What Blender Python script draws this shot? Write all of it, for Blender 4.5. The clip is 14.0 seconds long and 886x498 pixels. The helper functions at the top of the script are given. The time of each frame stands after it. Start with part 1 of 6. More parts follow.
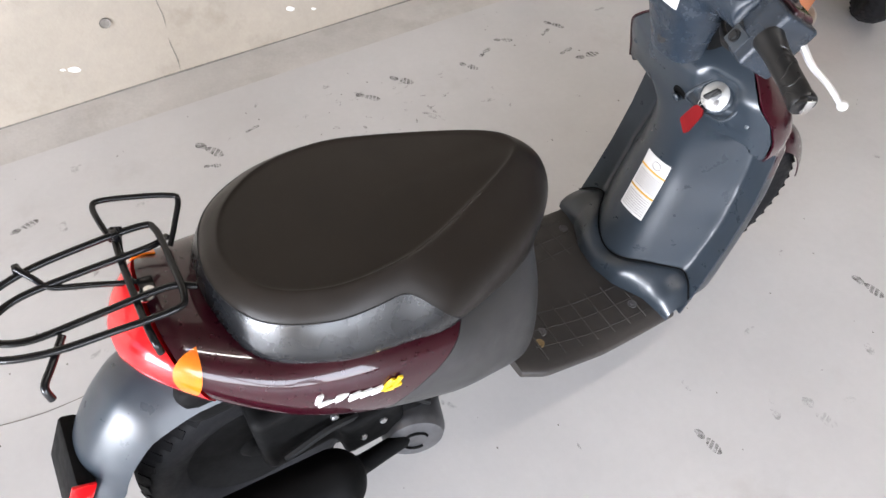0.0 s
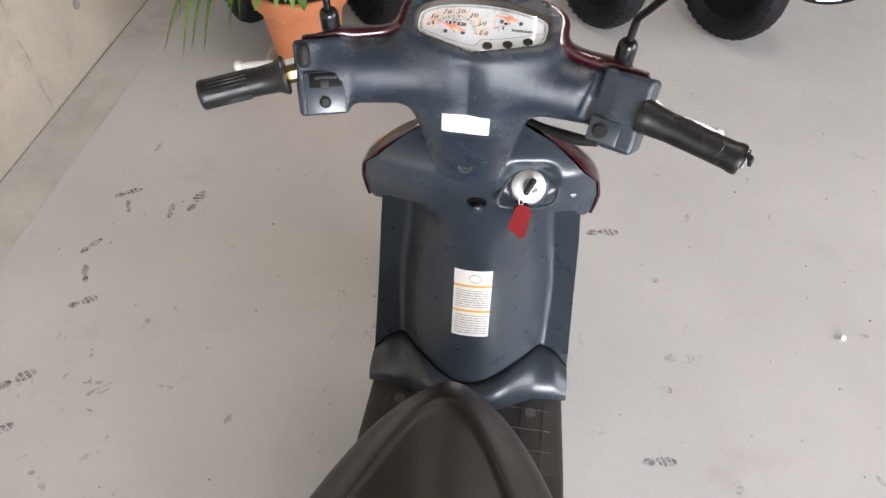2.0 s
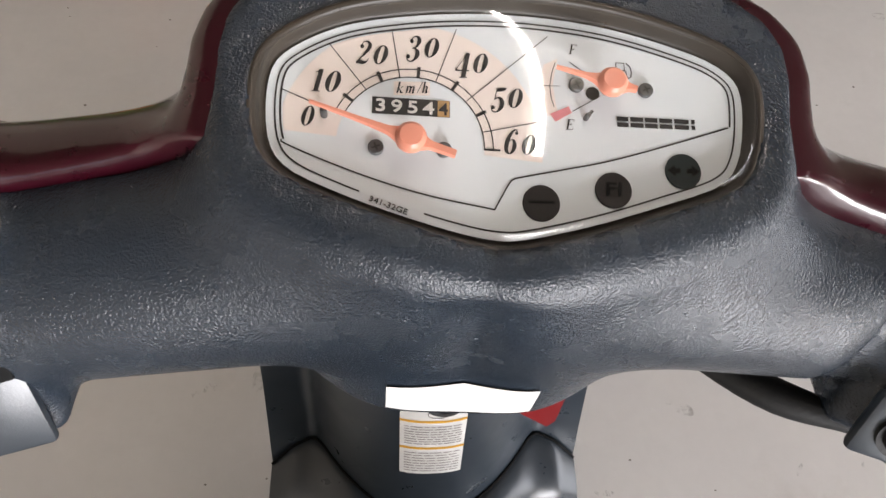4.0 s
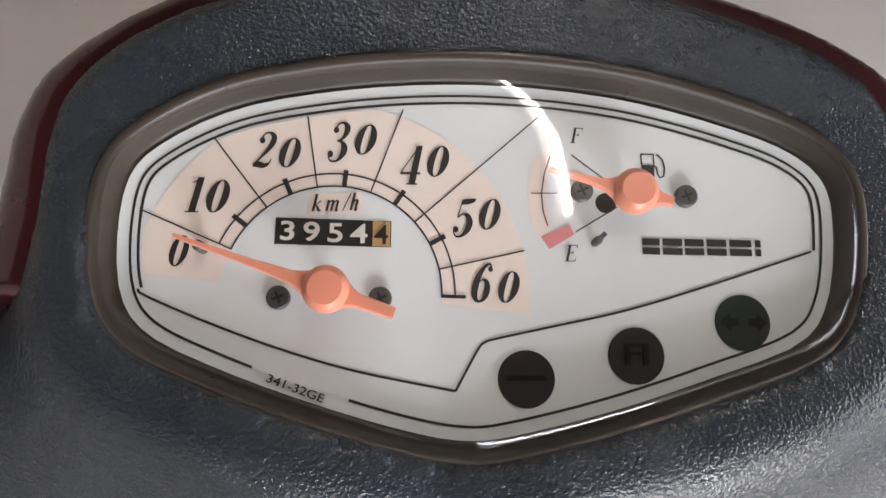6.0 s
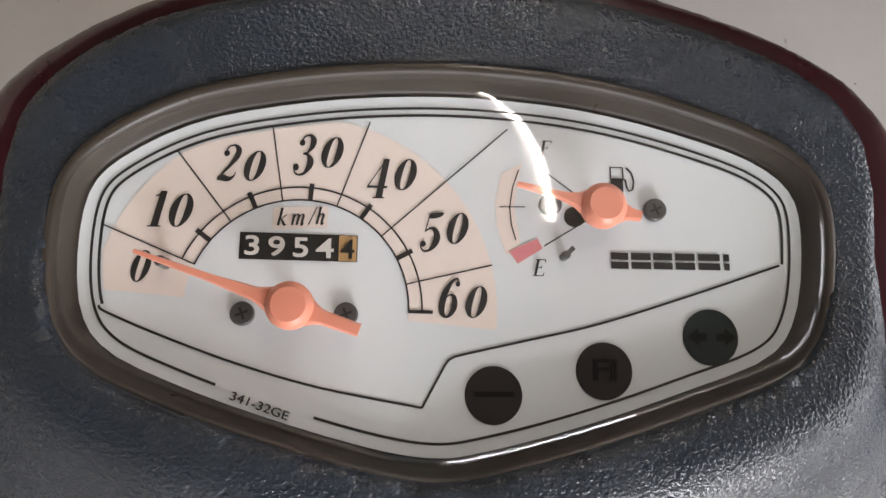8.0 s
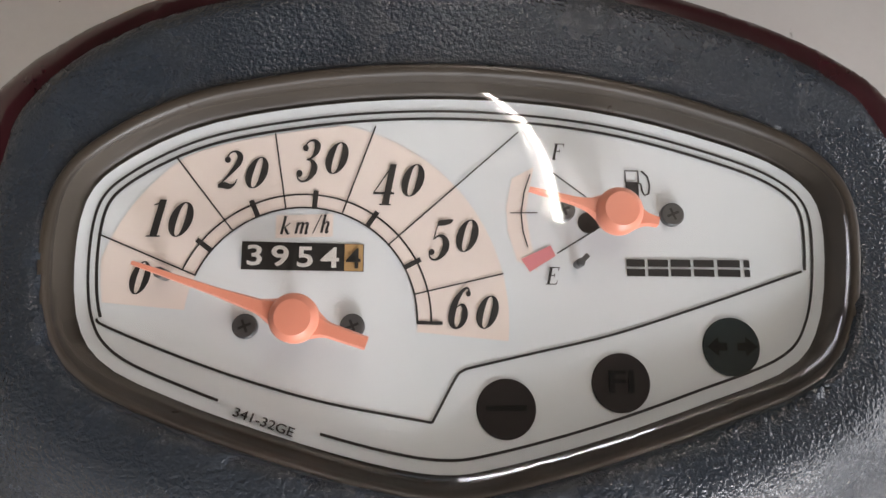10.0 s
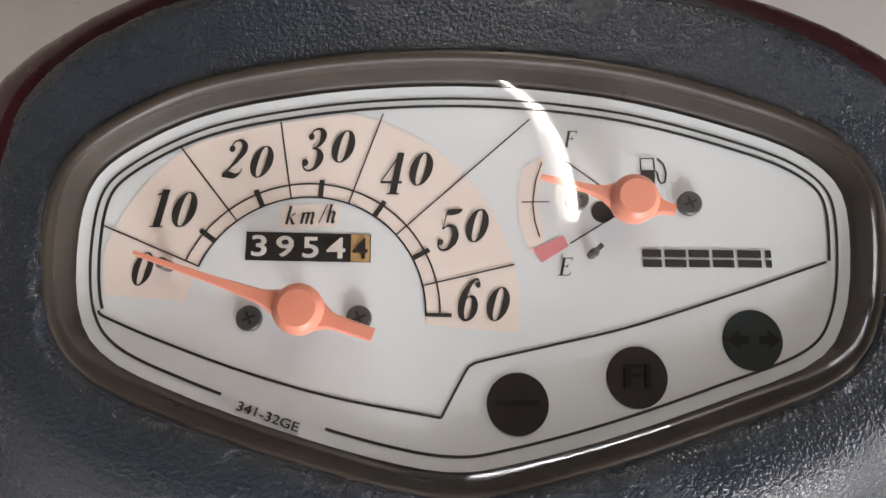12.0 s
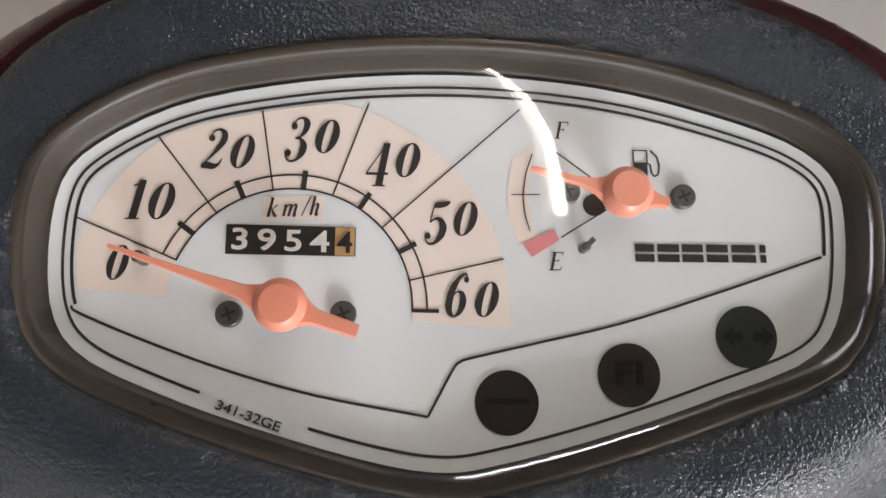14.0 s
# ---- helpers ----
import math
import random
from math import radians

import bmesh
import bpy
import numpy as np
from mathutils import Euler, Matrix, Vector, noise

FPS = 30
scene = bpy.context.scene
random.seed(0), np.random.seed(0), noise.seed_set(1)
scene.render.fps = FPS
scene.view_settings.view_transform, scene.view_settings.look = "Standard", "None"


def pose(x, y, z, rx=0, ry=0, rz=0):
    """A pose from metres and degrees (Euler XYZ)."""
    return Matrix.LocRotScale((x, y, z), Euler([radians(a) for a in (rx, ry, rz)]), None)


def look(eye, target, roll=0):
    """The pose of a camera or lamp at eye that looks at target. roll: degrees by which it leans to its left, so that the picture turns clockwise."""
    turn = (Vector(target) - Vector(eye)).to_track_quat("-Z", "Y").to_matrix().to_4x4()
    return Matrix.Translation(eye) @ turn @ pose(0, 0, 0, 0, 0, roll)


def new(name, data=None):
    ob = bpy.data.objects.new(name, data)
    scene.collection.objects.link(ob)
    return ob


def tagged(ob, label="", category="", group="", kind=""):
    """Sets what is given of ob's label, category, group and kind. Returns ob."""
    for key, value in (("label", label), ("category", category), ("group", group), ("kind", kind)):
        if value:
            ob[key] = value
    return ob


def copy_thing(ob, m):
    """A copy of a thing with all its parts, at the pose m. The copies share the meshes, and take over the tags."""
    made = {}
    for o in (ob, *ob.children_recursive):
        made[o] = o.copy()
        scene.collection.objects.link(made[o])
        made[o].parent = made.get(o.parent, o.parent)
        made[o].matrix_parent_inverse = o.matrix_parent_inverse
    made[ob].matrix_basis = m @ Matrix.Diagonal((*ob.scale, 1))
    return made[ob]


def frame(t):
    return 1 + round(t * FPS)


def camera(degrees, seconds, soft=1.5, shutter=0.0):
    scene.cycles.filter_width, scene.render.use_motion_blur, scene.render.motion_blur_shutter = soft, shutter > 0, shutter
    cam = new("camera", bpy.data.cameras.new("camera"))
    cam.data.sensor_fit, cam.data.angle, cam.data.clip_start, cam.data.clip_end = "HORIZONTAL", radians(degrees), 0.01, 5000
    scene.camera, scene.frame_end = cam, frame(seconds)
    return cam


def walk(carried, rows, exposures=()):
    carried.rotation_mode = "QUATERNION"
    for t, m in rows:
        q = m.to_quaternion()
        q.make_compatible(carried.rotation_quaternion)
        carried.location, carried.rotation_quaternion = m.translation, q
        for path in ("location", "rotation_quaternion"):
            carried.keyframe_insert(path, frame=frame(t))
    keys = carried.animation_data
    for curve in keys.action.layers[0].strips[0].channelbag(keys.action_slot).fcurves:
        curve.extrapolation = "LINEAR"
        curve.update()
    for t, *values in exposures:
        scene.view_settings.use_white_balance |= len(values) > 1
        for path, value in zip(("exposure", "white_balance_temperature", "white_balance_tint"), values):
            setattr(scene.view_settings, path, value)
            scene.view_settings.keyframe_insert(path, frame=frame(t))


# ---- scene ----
# ---- the camera and its walk ----
EXPOSURES = ((0.0, 2.5, 6250, 16), (2.0, 2.35, 6500, 16), (3.0, 2.25, 6600, 16), (4.0, 2.0, 6800, 17), (6.5, 1.75, 6700, 17), (14.0, 1.75, 6750, 17))
cam = camera(64.13, 14.0)
walk(cam, [
    (0.0, pose(0.6503, -0.9223, 1.4301, 38.96, -0.62, 59.41)),
    (0.2, look((0.573, -0.996, 1.445), (-0.420, -0.240, -0.118), -0.4)),
    (0.5, pose(0.4873, -1.0634, 1.4354, 39.04, -0.81, 45.84)),
    (0.7, look((0.422, -1.061, 1.434), (-0.396, -0.080, -0.105), 1.9)),
    (1.0, pose(0.3389, -1.0150, 1.4244, 40.64, 1.83, 34.55)),
    (1.2, look((0.279, -0.979, 1.418), (-0.397, 0.158, -0.082), -2.7)),
    (1.5, pose(0.1929, -0.9239, 1.4028, 41.94, 0.67, 20.57)),
    (1.7, look((0.115, -0.874, 1.383), (-0.232, 0.426, -0.097), -1.0)),
    (2.0, pose(0.0463, -0.8005, 1.3658, 42.24, 0.03, 7.24)),
    (2.5, pose(0.0464, -0.6482, 1.3250, 40.82, -0.75, 4.15)),
    (3.0, pose(0.0346, -0.4821, 1.2493, 37.37, -1.13, 3.71)),
    (3.5, pose(-0.0076, -0.3155, 1.1806, 32.98, -2.94, -0.15)),
    (4.0, pose(-0.0375, -0.2027, 1.1098, 27.37, -3.45, -1.92)),
    (4.2, pose(-0.0357, -0.1767, 1.0956, 26.56, -2.14, -1.45)),
    (6.3, pose(-0.0109, -0.1299, 1.0685, 24.94, -0.80, -1.11)),
    (6.5, pose(-0.0104, -0.1297, 1.0685, 24.86, -0.90, -1.05)),
    (7.0, pose(-0.0108, -0.1284, 1.0680, 24.64, -1.40, -1.15)),
    (7.5, pose(-0.0096, -0.1288, 1.0677, 24.76, -1.60, -1.37)),
    (8.0, pose(-0.0084, -0.1263, 1.0689, 24.76, -1.68, -1.55)),
    (8.5, pose(-0.0089, -0.1256, 1.0691, 24.68, -2.12, -1.66)),
    (11.0, pose(-0.0095, -0.1203, 1.0608, 24.49, -0.26, -1.81)),
    (11.5, pose(-0.0098, -0.1211, 1.0596, 24.72, -0.05, -1.36)),
    (12.0, pose(-0.0077, -0.1235, 1.0600, 25.15, 0.10, -1.39)),
    (12.5, pose(-0.0074, -0.1256, 1.0624, 24.86, 0.24, -1.23)),
    (13.0, pose(-0.0068, -0.1254, 1.0580, 24.53, -0.64, -1.67)),
    (13.5, pose(-0.0064, -0.1233, 1.0554, 24.51, -0.94, -1.90)),
    (14.0, pose(-0.0078, -0.1219, 1.0562, 24.72, -0.95, -1.70)),
], EXPOSURES)

# ---- world and light ----
world = bpy.data.worlds.new("sky")
scene.world = world
world.use_nodes = True
wn = world.node_tree.nodes
sky = wn.new("ShaderNodeTexSky")
sky.sky_type = "NISHITA"
sky.sun_disc = False
sky.sun_elevation = radians(60.8)
sky.sun_rotation = radians(26.6)
wn["Background"].inputs[1].default_value = 0.06
world.node_tree.links.new(sky.outputs[0], wn["Background"].inputs[0])
sun = new("sun", bpy.data.lights.new("sun", "SUN"))
sun.data.energy = 3.0
sun.data.angle = radians(0.5)
sun.data.color = (1.0, 0.93, 0.84)
sun.matrix_world = look((1.5, 3.0, 6.0), (0, 0, 0))

# daylight that comes in by the open end of the garage and by the window bays of its long side
def daylight(at, turn, size, power):
    lamp = new("daylight", bpy.data.lights.new("daylight", "AREA"))
    lamp.data.shape = "RECTANGLE"
    lamp.data.size, lamp.data.size_y = size
    lamp.data.energy = power
    lamp.data.color = (0.92, 0.97, 1.0)
    lamp.matrix_world = Matrix.Translation(at) @ Matrix.Rotation(radians(turn), 4, "Z") @ Matrix.Rotation(radians(90), 4, "X")


BAYS = ((-3.60, -1.55), (-1.40, 0.65))
daylight((2.55, -6.96, 1.35), 0, (4.0, 2.4), 235)
for y0, y1 in BAYS:
    daylight((4.58, (y0 + y1) / 2, 1.475), 90, (y1 - y0, 2.05), 26)


# ---- materials ----
def material(name, base, rough=0.5, metal=0.0, vary=0.12, scale=6.0, bump=0.0, bump_scale=400.0, coat=0.0, spec=0.5,
             rough_vary=0.1, bump_depth=0.4, stain=None, stain_scale=3.0, stain_at=(0.55, 0.75), transmission=0.0, coat_rough=0.05):
    """A surface with colour varied at two scales, uneven gloss and a fine relief."""
    m = bpy.data.materials.new(name)
    m.use_nodes = True
    n, l = m.node_tree.nodes, m.node_tree.links
    b = n["Principled BSDF"]
    b.inputs["Metallic"].default_value = metal
    b.inputs["Specular IOR Level"].default_value = spec
    b.inputs["Coat Weight"].default_value = coat
    b.inputs["Coat Roughness"].default_value = coat_rough
    b.inputs["Transmission Weight"].default_value = transmission
    co = n.new("ShaderNodeTexCoord").outputs["Object"]

    def noise_tex(s, detail=5.0, r=0.6):
        t = n.new("ShaderNodeTexNoise")
        t.inputs["Scale"].default_value = s
        t.inputs["Detail"].default_value = detail
        t.inputs["Roughness"].default_value = r
        l.new(co, t.inputs["Vector"])
        return t.outputs["Fac"]

    def ramp(fac, a, b2, ca, cb):
        r = n.new("ShaderNodeValToRGB")
        r.color_ramp.elements[0].position, r.color_ramp.elements[1].position = a, b2
        r.color_ramp.elements[0].color, r.color_ramp.elements[1].color = (*ca, 1), (*cb, 1)
        l.new(fac, r.inputs[0])
        return r.outputs[0]

    lo = tuple(c * (1 - vary) for c in base)
    hi = tuple(min(1.0, c * (1 + vary)) for c in base)
    colour = ramp(noise_tex(scale), 0.35, 0.65, lo, hi)
    fine = n.new("ShaderNodeMix")
    fine.data_type, fine.blend_type = "RGBA", "MULTIPLY"
    fine.inputs["Factor"].default_value = min(1.0, vary * 2)
    l.new(colour, fine.inputs["A"])
    l.new(ramp(noise_tex(scale * 23), 0.3, 0.7, (0.75,) * 3, (1.1,) * 3), fine.inputs["B"])
    colour = fine.outputs["Result"]
    if stain:
        mix = n.new("ShaderNodeMix")
        mix.data_type = "RGBA"
        l.new(ramp(noise_tex(stain_scale, 8.0, 0.68), *stain_at, (0, 0, 0), (1, 1, 1)), mix.inputs["Factor"])
        l.new(colour, mix.inputs["A"])
        mix.inputs["B"].default_value = (*stain, 1)
        colour = mix.outputs["Result"]
    l.new(colour, b.inputs["Base Color"])
    rr = ramp(noise_tex(scale * 3.1), 0.3, 0.7, (max(0.02, rough - rough_vary),) * 3, (min(1.0, rough + rough_vary),) * 3)
    l.new(rr, b.inputs["Roughness"])
    if bump:
        bp = n.new("ShaderNodeBump")
        bp.inputs["Strength"].default_value = bump
        bp.inputs["Distance"].default_value = bump_depth / bump_scale
        l.new(noise_tex(bump_scale, 2.0), bp.inputs["Height"])
        l.new(bp.outputs[0], b.inputs["Normal"])
    return m


GREY = material("grey_plastic", (0.021, 0.028, 0.036), 0.31, vary=0.10, scale=9, bump=0.15, bump_scale=1300, rough_vary=0.05, spec=0.6)
GRAINED = material("grained_grey_plastic", (0.0155, 0.0225, 0.032), 0.24, vary=0.14, scale=14, bump=0.62, bump_scale=1150, bump_depth=0.8, rough_vary=0.11, spec=0.55)
DARK_GREY = material("dark_grey_plastic", (0.021, 0.0205, 0.021), 0.5, spec=0.35, vary=0.1, scale=12, bump=0.3, bump_scale=700,
                     stain=(0.055, 0.047, 0.040), stain_scale=14, stain_at=(0.55, 0.85))
BOARD = material("dusty_footboard_plastic", (0.030, 0.026, 0.023), 0.5, vary=0.12, scale=9, bump=0.3, bump_scale=700,
                 stain=(0.055, 0.047, 0.040), stain_scale=12, stain_at=(0.52, 0.9))
PANEL = material("dark_panel_plastic", (0.036, 0.035, 0.035), 0.42, vary=0.10, scale=8, bump=0.5, bump_scale=1300, rough_vary=0.06, spec=0.5)
MAROON = material("maroon_paint", (0.026, 0.0012, 0.005), 0.3, spec=0.2, vary=0.06, scale=30, coat=1.0, rough_vary=0.04)
VINYL = material("black_vinyl", (0.0105, 0.0075, 0.0052), 0.40, vary=0.12, scale=10, bump=0.2, bump_scale=1400, rough_vary=0.06, spec=0.34)
VINYL_SIDE = material("black_vinyl_side", (0.0060, 0.0068, 0.0078), 0.27, vary=0.12, scale=10, bump=0.15, bump_scale=1400, rough_vary=0.05, spec=0.6)
RUBBER = material("black_rubber", (0.010, 0.010, 0.010), 0.6, spec=0.3, vary=0.2, scale=25, bump=0.3, bump_scale=500)
GRIP = material("grip_rubber", (0.009, 0.009, 0.009), 0.36, spec=0.35, vary=0.15, scale=25, bump=0.15, bump_scale=600)
TYRE = material("tyre_rubber", (0.009, 0.009, 0.010), 0.6, spec=0.15, vary=0.2, scale=18, bump=0.3, bump_scale=300)
BLACK = material("black_lacquer", (0.005, 0.005, 0.0055), 0.22, spec=0.35, vary=0.1, scale=20, coat=0.0, rough_vary=0.05)
MATT_BLACK = material("matt_black_metal", (0.005, 0.005, 0.005), 0.6, spec=0.08, vary=0.2, scale=14, bump=0.2, bump_scale=300)
CHROME = material("bright_metal", (0.78, 0.78, 0.76), 0.22, metal=1.0, vary=0.05, scale=20)
SATIN = material("satin_lock_metal", (0.62, 0.62, 0.60), 0.42, metal=0.8, vary=0.04, scale=30)
COVER_ALLOY = material("dark_cast_cover", (0.16, 0.16, 0.165), 0.38, metal=0.8, vary=0.12, scale=30, bump=0.2, bump_scale=500)
ALLOY = material("cast_alloy", (0.42, 0.42, 0.42), 0.42, metal=1.0, vary=0.1, scale=30, bump=0.2, bump_scale=500)
LEVER = material("brushed_lever_alloy", (0.80, 0.80, 0.78), 0.38, metal=0.5, vary=0.06, scale=30)
BRASS = material("tarnished_brass", (0.36, 0.27, 0.14), 0.42, metal=1.0, vary=0.2, scale=40)
RED_LENS = material("red_lens", (0.66, 0.008, 0.010), 0.16, vary=0.04, scale=20, coat=0.4, rough_vary=0.03)
AMBER = material("amber_lens", (0.80, 0.17, 0.010), 0.16, vary=0.06, scale=30, coat=0.5, rough_vary=0.03)
RED_TAG = material("red_key_tag", (0.14, 0.004, 0.005), 0.6, spec=0.12, vary=0.1, scale=40)
WHITE_LABEL = material("white_paper_label", (0.60, 0.59, 0.57), 0.5, vary=0.03, scale=40, stain=(0.5, 0.47, 0.42), stain_scale=60, stain_at=(0.62, 0.8))
INK = material("dark_print", (0.015, 0.013, 0.012), 0.6, vary=0.05, scale=30)
FAINT_INK = material("grey_print", (0.24, 0.22, 0.21), 0.6, vary=0.3, scale=120)
YELLOW = material("yellow_print", (0.60, 0.31, 0.03), 0.45, vary=0.05, scale=50)
DECAL_WHITE = material("white_decal", (0.82, 0.82, 0.8), 0.35, vary=0.03, scale=50)
DECAL_YELLOW = material("yellow_decal", (0.85, 0.55, 0.02), 0.35, vary=0.05, scale=50)
DIAL_WHITE = material("pale_dial_face", (0.73, 0.77, 0.79), 0.5, vary=0.015, scale=20, rough_vary=0.03)
DIAL_CREAM = material("cream_dial_band", (0.84, 0.74, 0.68), 0.5, vary=0.015, scale=20, rough_vary=0.03)
NEEDLE = material("orange_needle", (0.80, 0.30, 0.20), 0.35, vary=0.04, scale=60, rough_vary=0.04)
PINK = material("pink_print", (0.72, 0.25, 0.27), 0.5, vary=0.03, scale=60)
# its brown tone paints in the refracted streaks of the clear lens wall
WELL = material("dark_meter_well_lens_tint", (0.042, 0.034, 0.026), 0.35, spec=0.4, vary=0.15, scale=40, rough_vary=0.08)
LAMP_BROWN = material("unlit_brown_lens", (0.012, 0.008, 0.008), 0.5, spec=0.25, vary=0.1, scale=60)
LAMP_GREEN = material("unlit_green_lens", (0.007, 0.016, 0.016), 0.5, spec=0.25, vary=0.1, scale=60)
LAMP_MARK_AND_RECESS = material("unlit_lamp_mark_and_recess", (0.003, 0.003, 0.003), 0.6, spec=0.1, vary=0.05, scale=60)
DRUM = material("odometer_drum", (0.009, 0.008, 0.007), 0.45, vary=0.1, scale=80)
DRUM_TAN = material("odometer_tenths_drum", (0.5, 0.31, 0.13), 0.45, vary=0.05, scale=80)
DIGIT = material("odometer_digit", (0.75, 0.73, 0.7), 0.5, vary=0.03, scale=80)
SCREW = material("dark_screw", (0.10, 0.10, 0.10), 0.38, metal=0.5, vary=0.15, scale=90)
FLOOR = material("grey_painted_concrete", (0.50, 0.485, 0.47), 0.42, vary=0.05, scale=2.2, bump=0.04, bump_scale=60, rough_vary=0.14,
                 stain=(0.40, 0.375, 0.35), stain_scale=2.6, stain_at=(0.60, 0.85))
GUTTER = material("bare_concrete_strip", (0.48, 0.455, 0.42), 0.7, vary=0.10, scale=4, bump=0.12, bump_scale=60,
                  stain=(0.36, 0.33, 0.29), stain_scale=5, stain_at=(0.50, 0.78))
CONCRETE = material("fair_faced_concrete", (0.37, 0.325, 0.268), 0.75, vary=0.10, scale=2.6, bump=0.15, bump_scale=110,
                    stain=(0.235, 0.20, 0.155), stain_scale=5.5, stain_at=(0.53, 0.82))
CEILING = material("ceiling_concrete", (0.11, 0.09, 0.07), 0.8, vary=0.08, scale=2, bump=0.2, bump_scale=90)
TIE_HOLE = material("tie_hole_mortar", (0.22, 0.20, 0.175), 0.85, vary=0.2, scale=60)
SCUFF_WHITE = material("chipped_white_plaster", (0.8, 0.79, 0.75), 0.7, vary=0.05, scale=60)
CRACK = material("crack_dirt_and_gap_shade", (0.17, 0.155, 0.135), 0.85, vary=0.2, scale=60)
TERRACOTTA = material("terracotta", (0.56, 0.20, 0.085), 0.7, vary=0.1, scale=12, bump=0.25, bump_scale=200,
                      stain=(0.66, 0.40, 0.28), stain_scale=9, stain_at=(0.6, 0.85))
SAUCER = material("cream_saucer_plastic", (0.68, 0.63, 0.55), 0.45, vary=0.06, scale=20)
SOIL = material("potting_soil", (0.05, 0.035, 0.025), 0.9, vary=0.4, scale=60, bump=0.8, bump_scale=90)
LEAF = material("strap_leaf", (0.13, 0.26, 0.05), 0.45, vary=0.3, scale=14)
GRASS = material("grass_bank", (0.06, 0.12, 0.03), 0.9, vary=0.4, scale=2, bump=0.6, bump_scale=30)
PAVING = material("outdoor_concrete", (0.50, 0.49, 0.47), 0.85, vary=0.10, scale=3, bump=0.4, bump_scale=80)
MIRROR = material("mirror_glass", (0.9, 0.9, 0.9), 0.02, metal=1.0, vary=0.0, rough_vary=0.0)


def lens_material():
    """Clear plastic: see-through, with gloss by Fresnel."""
    m = bpy.data.materials.new("clear_lens")
    m.use_nodes = True
    n, l = m.node_tree.nodes, m.node_tree.links
    n.remove(n["Principled BSDF"])
    tr, gl, fr, mx = (n.new("ShaderNode" + k) for k in ("BsdfTransparent", "BsdfGlossy", "Fresnel", "MixShader"))
    tr.inputs[0].default_value = (0.97, 0.97, 0.96, 1)
    gl.inputs["Roughness"].default_value = 0.03
    fr.inputs["IOR"].default_value = 1.5
    l.new(fr.outputs[0], mx.inputs[0])
    l.new(tr.outputs[0], mx.inputs[1])
    l.new(gl.outputs[0], mx.inputs[2])
    l.new(mx.outputs[0], n["Material Output"].inputs[0])
    return m


LENS = lens_material()


def glow_material(name, colour, strength):
    m = bpy.data.materials.new(name)
    m.use_nodes = True
    b = m.node_tree.nodes["Principled BSDF"]
    b.inputs["Base Color"].default_value = (0.9, 0.9, 0.9, 1)
    b.inputs["Emission Color"].default_value = (*colour, 1)
    b.inputs["Emission Strength"].default_value = strength
    return m


TUBE_GLOW = glow_material("fluorescent_tube", (1.0, 0.95, 0.86), 20.0)


# ---- shaping helpers ----
def spline(points, per=8, closed=False):
    """A smooth line (Catmull-Rom) through points of any dimension; also through whole rings."""
    p = np.asarray(points, float)
    n = len(p)
    out = []
    for i in range(n if closed else n - 1):
        if closed:
            a, b, c, d = p[(i - 1) % n], p[i], p[(i + 1) % n], p[(i + 2) % n]
        else:
            b, c = p[i], p[i + 1]
            a = p[i - 1] if i else 2 * b - c
            d = p[i + 2] if i + 2 < n else 2 * c - b
        for k in range(per):
            t = k / per
            out.append(0.5 * (2 * b + (c - a) * t + (2 * a - 5 * b + 4 * c - d) * t * t + (3 * b - a - 3 * c + d) * t ** 3))
    if not closed:
        out.append(p[-1])
    return np.array(out)


def skin(rings, closed=True, cap=(True, True), bm=None):
    """Faces between rings of equal length."""
    bm = bm or bmesh.new()
    rows = [[bm.verts.new(tuple(q)) for q in r] for r in rings]
    n = len(rows[0])
    for a, b in zip(rows, rows[1:]):
        for i in range(n if closed else n - 1):
            j = (i + 1) % n
            bm.faces.new((a[i], a[j], b[j], b[i]))
    if closed and cap[0]:
        bm.faces.new(rows[0][::-1])
    if closed and cap[1]:
        bm.faces.new(rows[-1])
    return bm


def tube(points, radius, sides=8, per=6, closed=False, bm=None, flat=1.0):
    """A round bar along a smooth line; radius may be one number or one for each point."""
    pts = np.asarray(points, float)
    rad = np.full(len(pts), radius, float) if np.isscalar(radius) else np.asarray(radius, float)
    full = spline(np.hstack([pts, rad[:, None]]), per, closed) if per > 1 else np.hstack([pts, rad[:, None]])
    p, r = full[:, :3], full[:, 3]
    tan = np.roll(p, -1, 0) - np.roll(p, 1, 0)
    if not closed:
        tan[0], tan[-1] = p[1] - p[0], p[-1] - p[-2]
    tan /= np.linalg.norm(tan, axis=1)[:, None]
    ref = np.array((0.0, 0.0, 1.0)) if abs(tan[0][2]) < 0.9 else np.array((1.0, 0.0, 0.0))
    side = np.cross(tan[0], ref)
    side /= np.linalg.norm(side)
    rings = []
    for q, t, w in zip(p, tan, r):
        side = side - t * (side @ t)
        side /= np.linalg.norm(side)
        up = np.cross(side, t)
        rings.append([q + w * (math.cos(a) * side + flat * math.sin(a) * up) for a in np.linspace(0, math.tau, sides, endpoint=False)])
    if closed:
        rings.append(rings[0])
        return skin(rings, True, (False, False), bm)
    return skin(rings, True, (True, True), bm)


def lathe(profile, m=Matrix(), sides=32, bm=None):
    """A turned shape: profile of (radius, height) about m's z axis."""
    rings = []
    for r, h in profile:
        rings.append([m @ Vector((r * math.cos(a), r * math.sin(a), h)) for a in np.linspace(0, math.tau, sides, endpoint=False)])
    return skin(rings, True, (profile[0][0] > 1e-6, profile[-1][0] > 1e-6), bm)


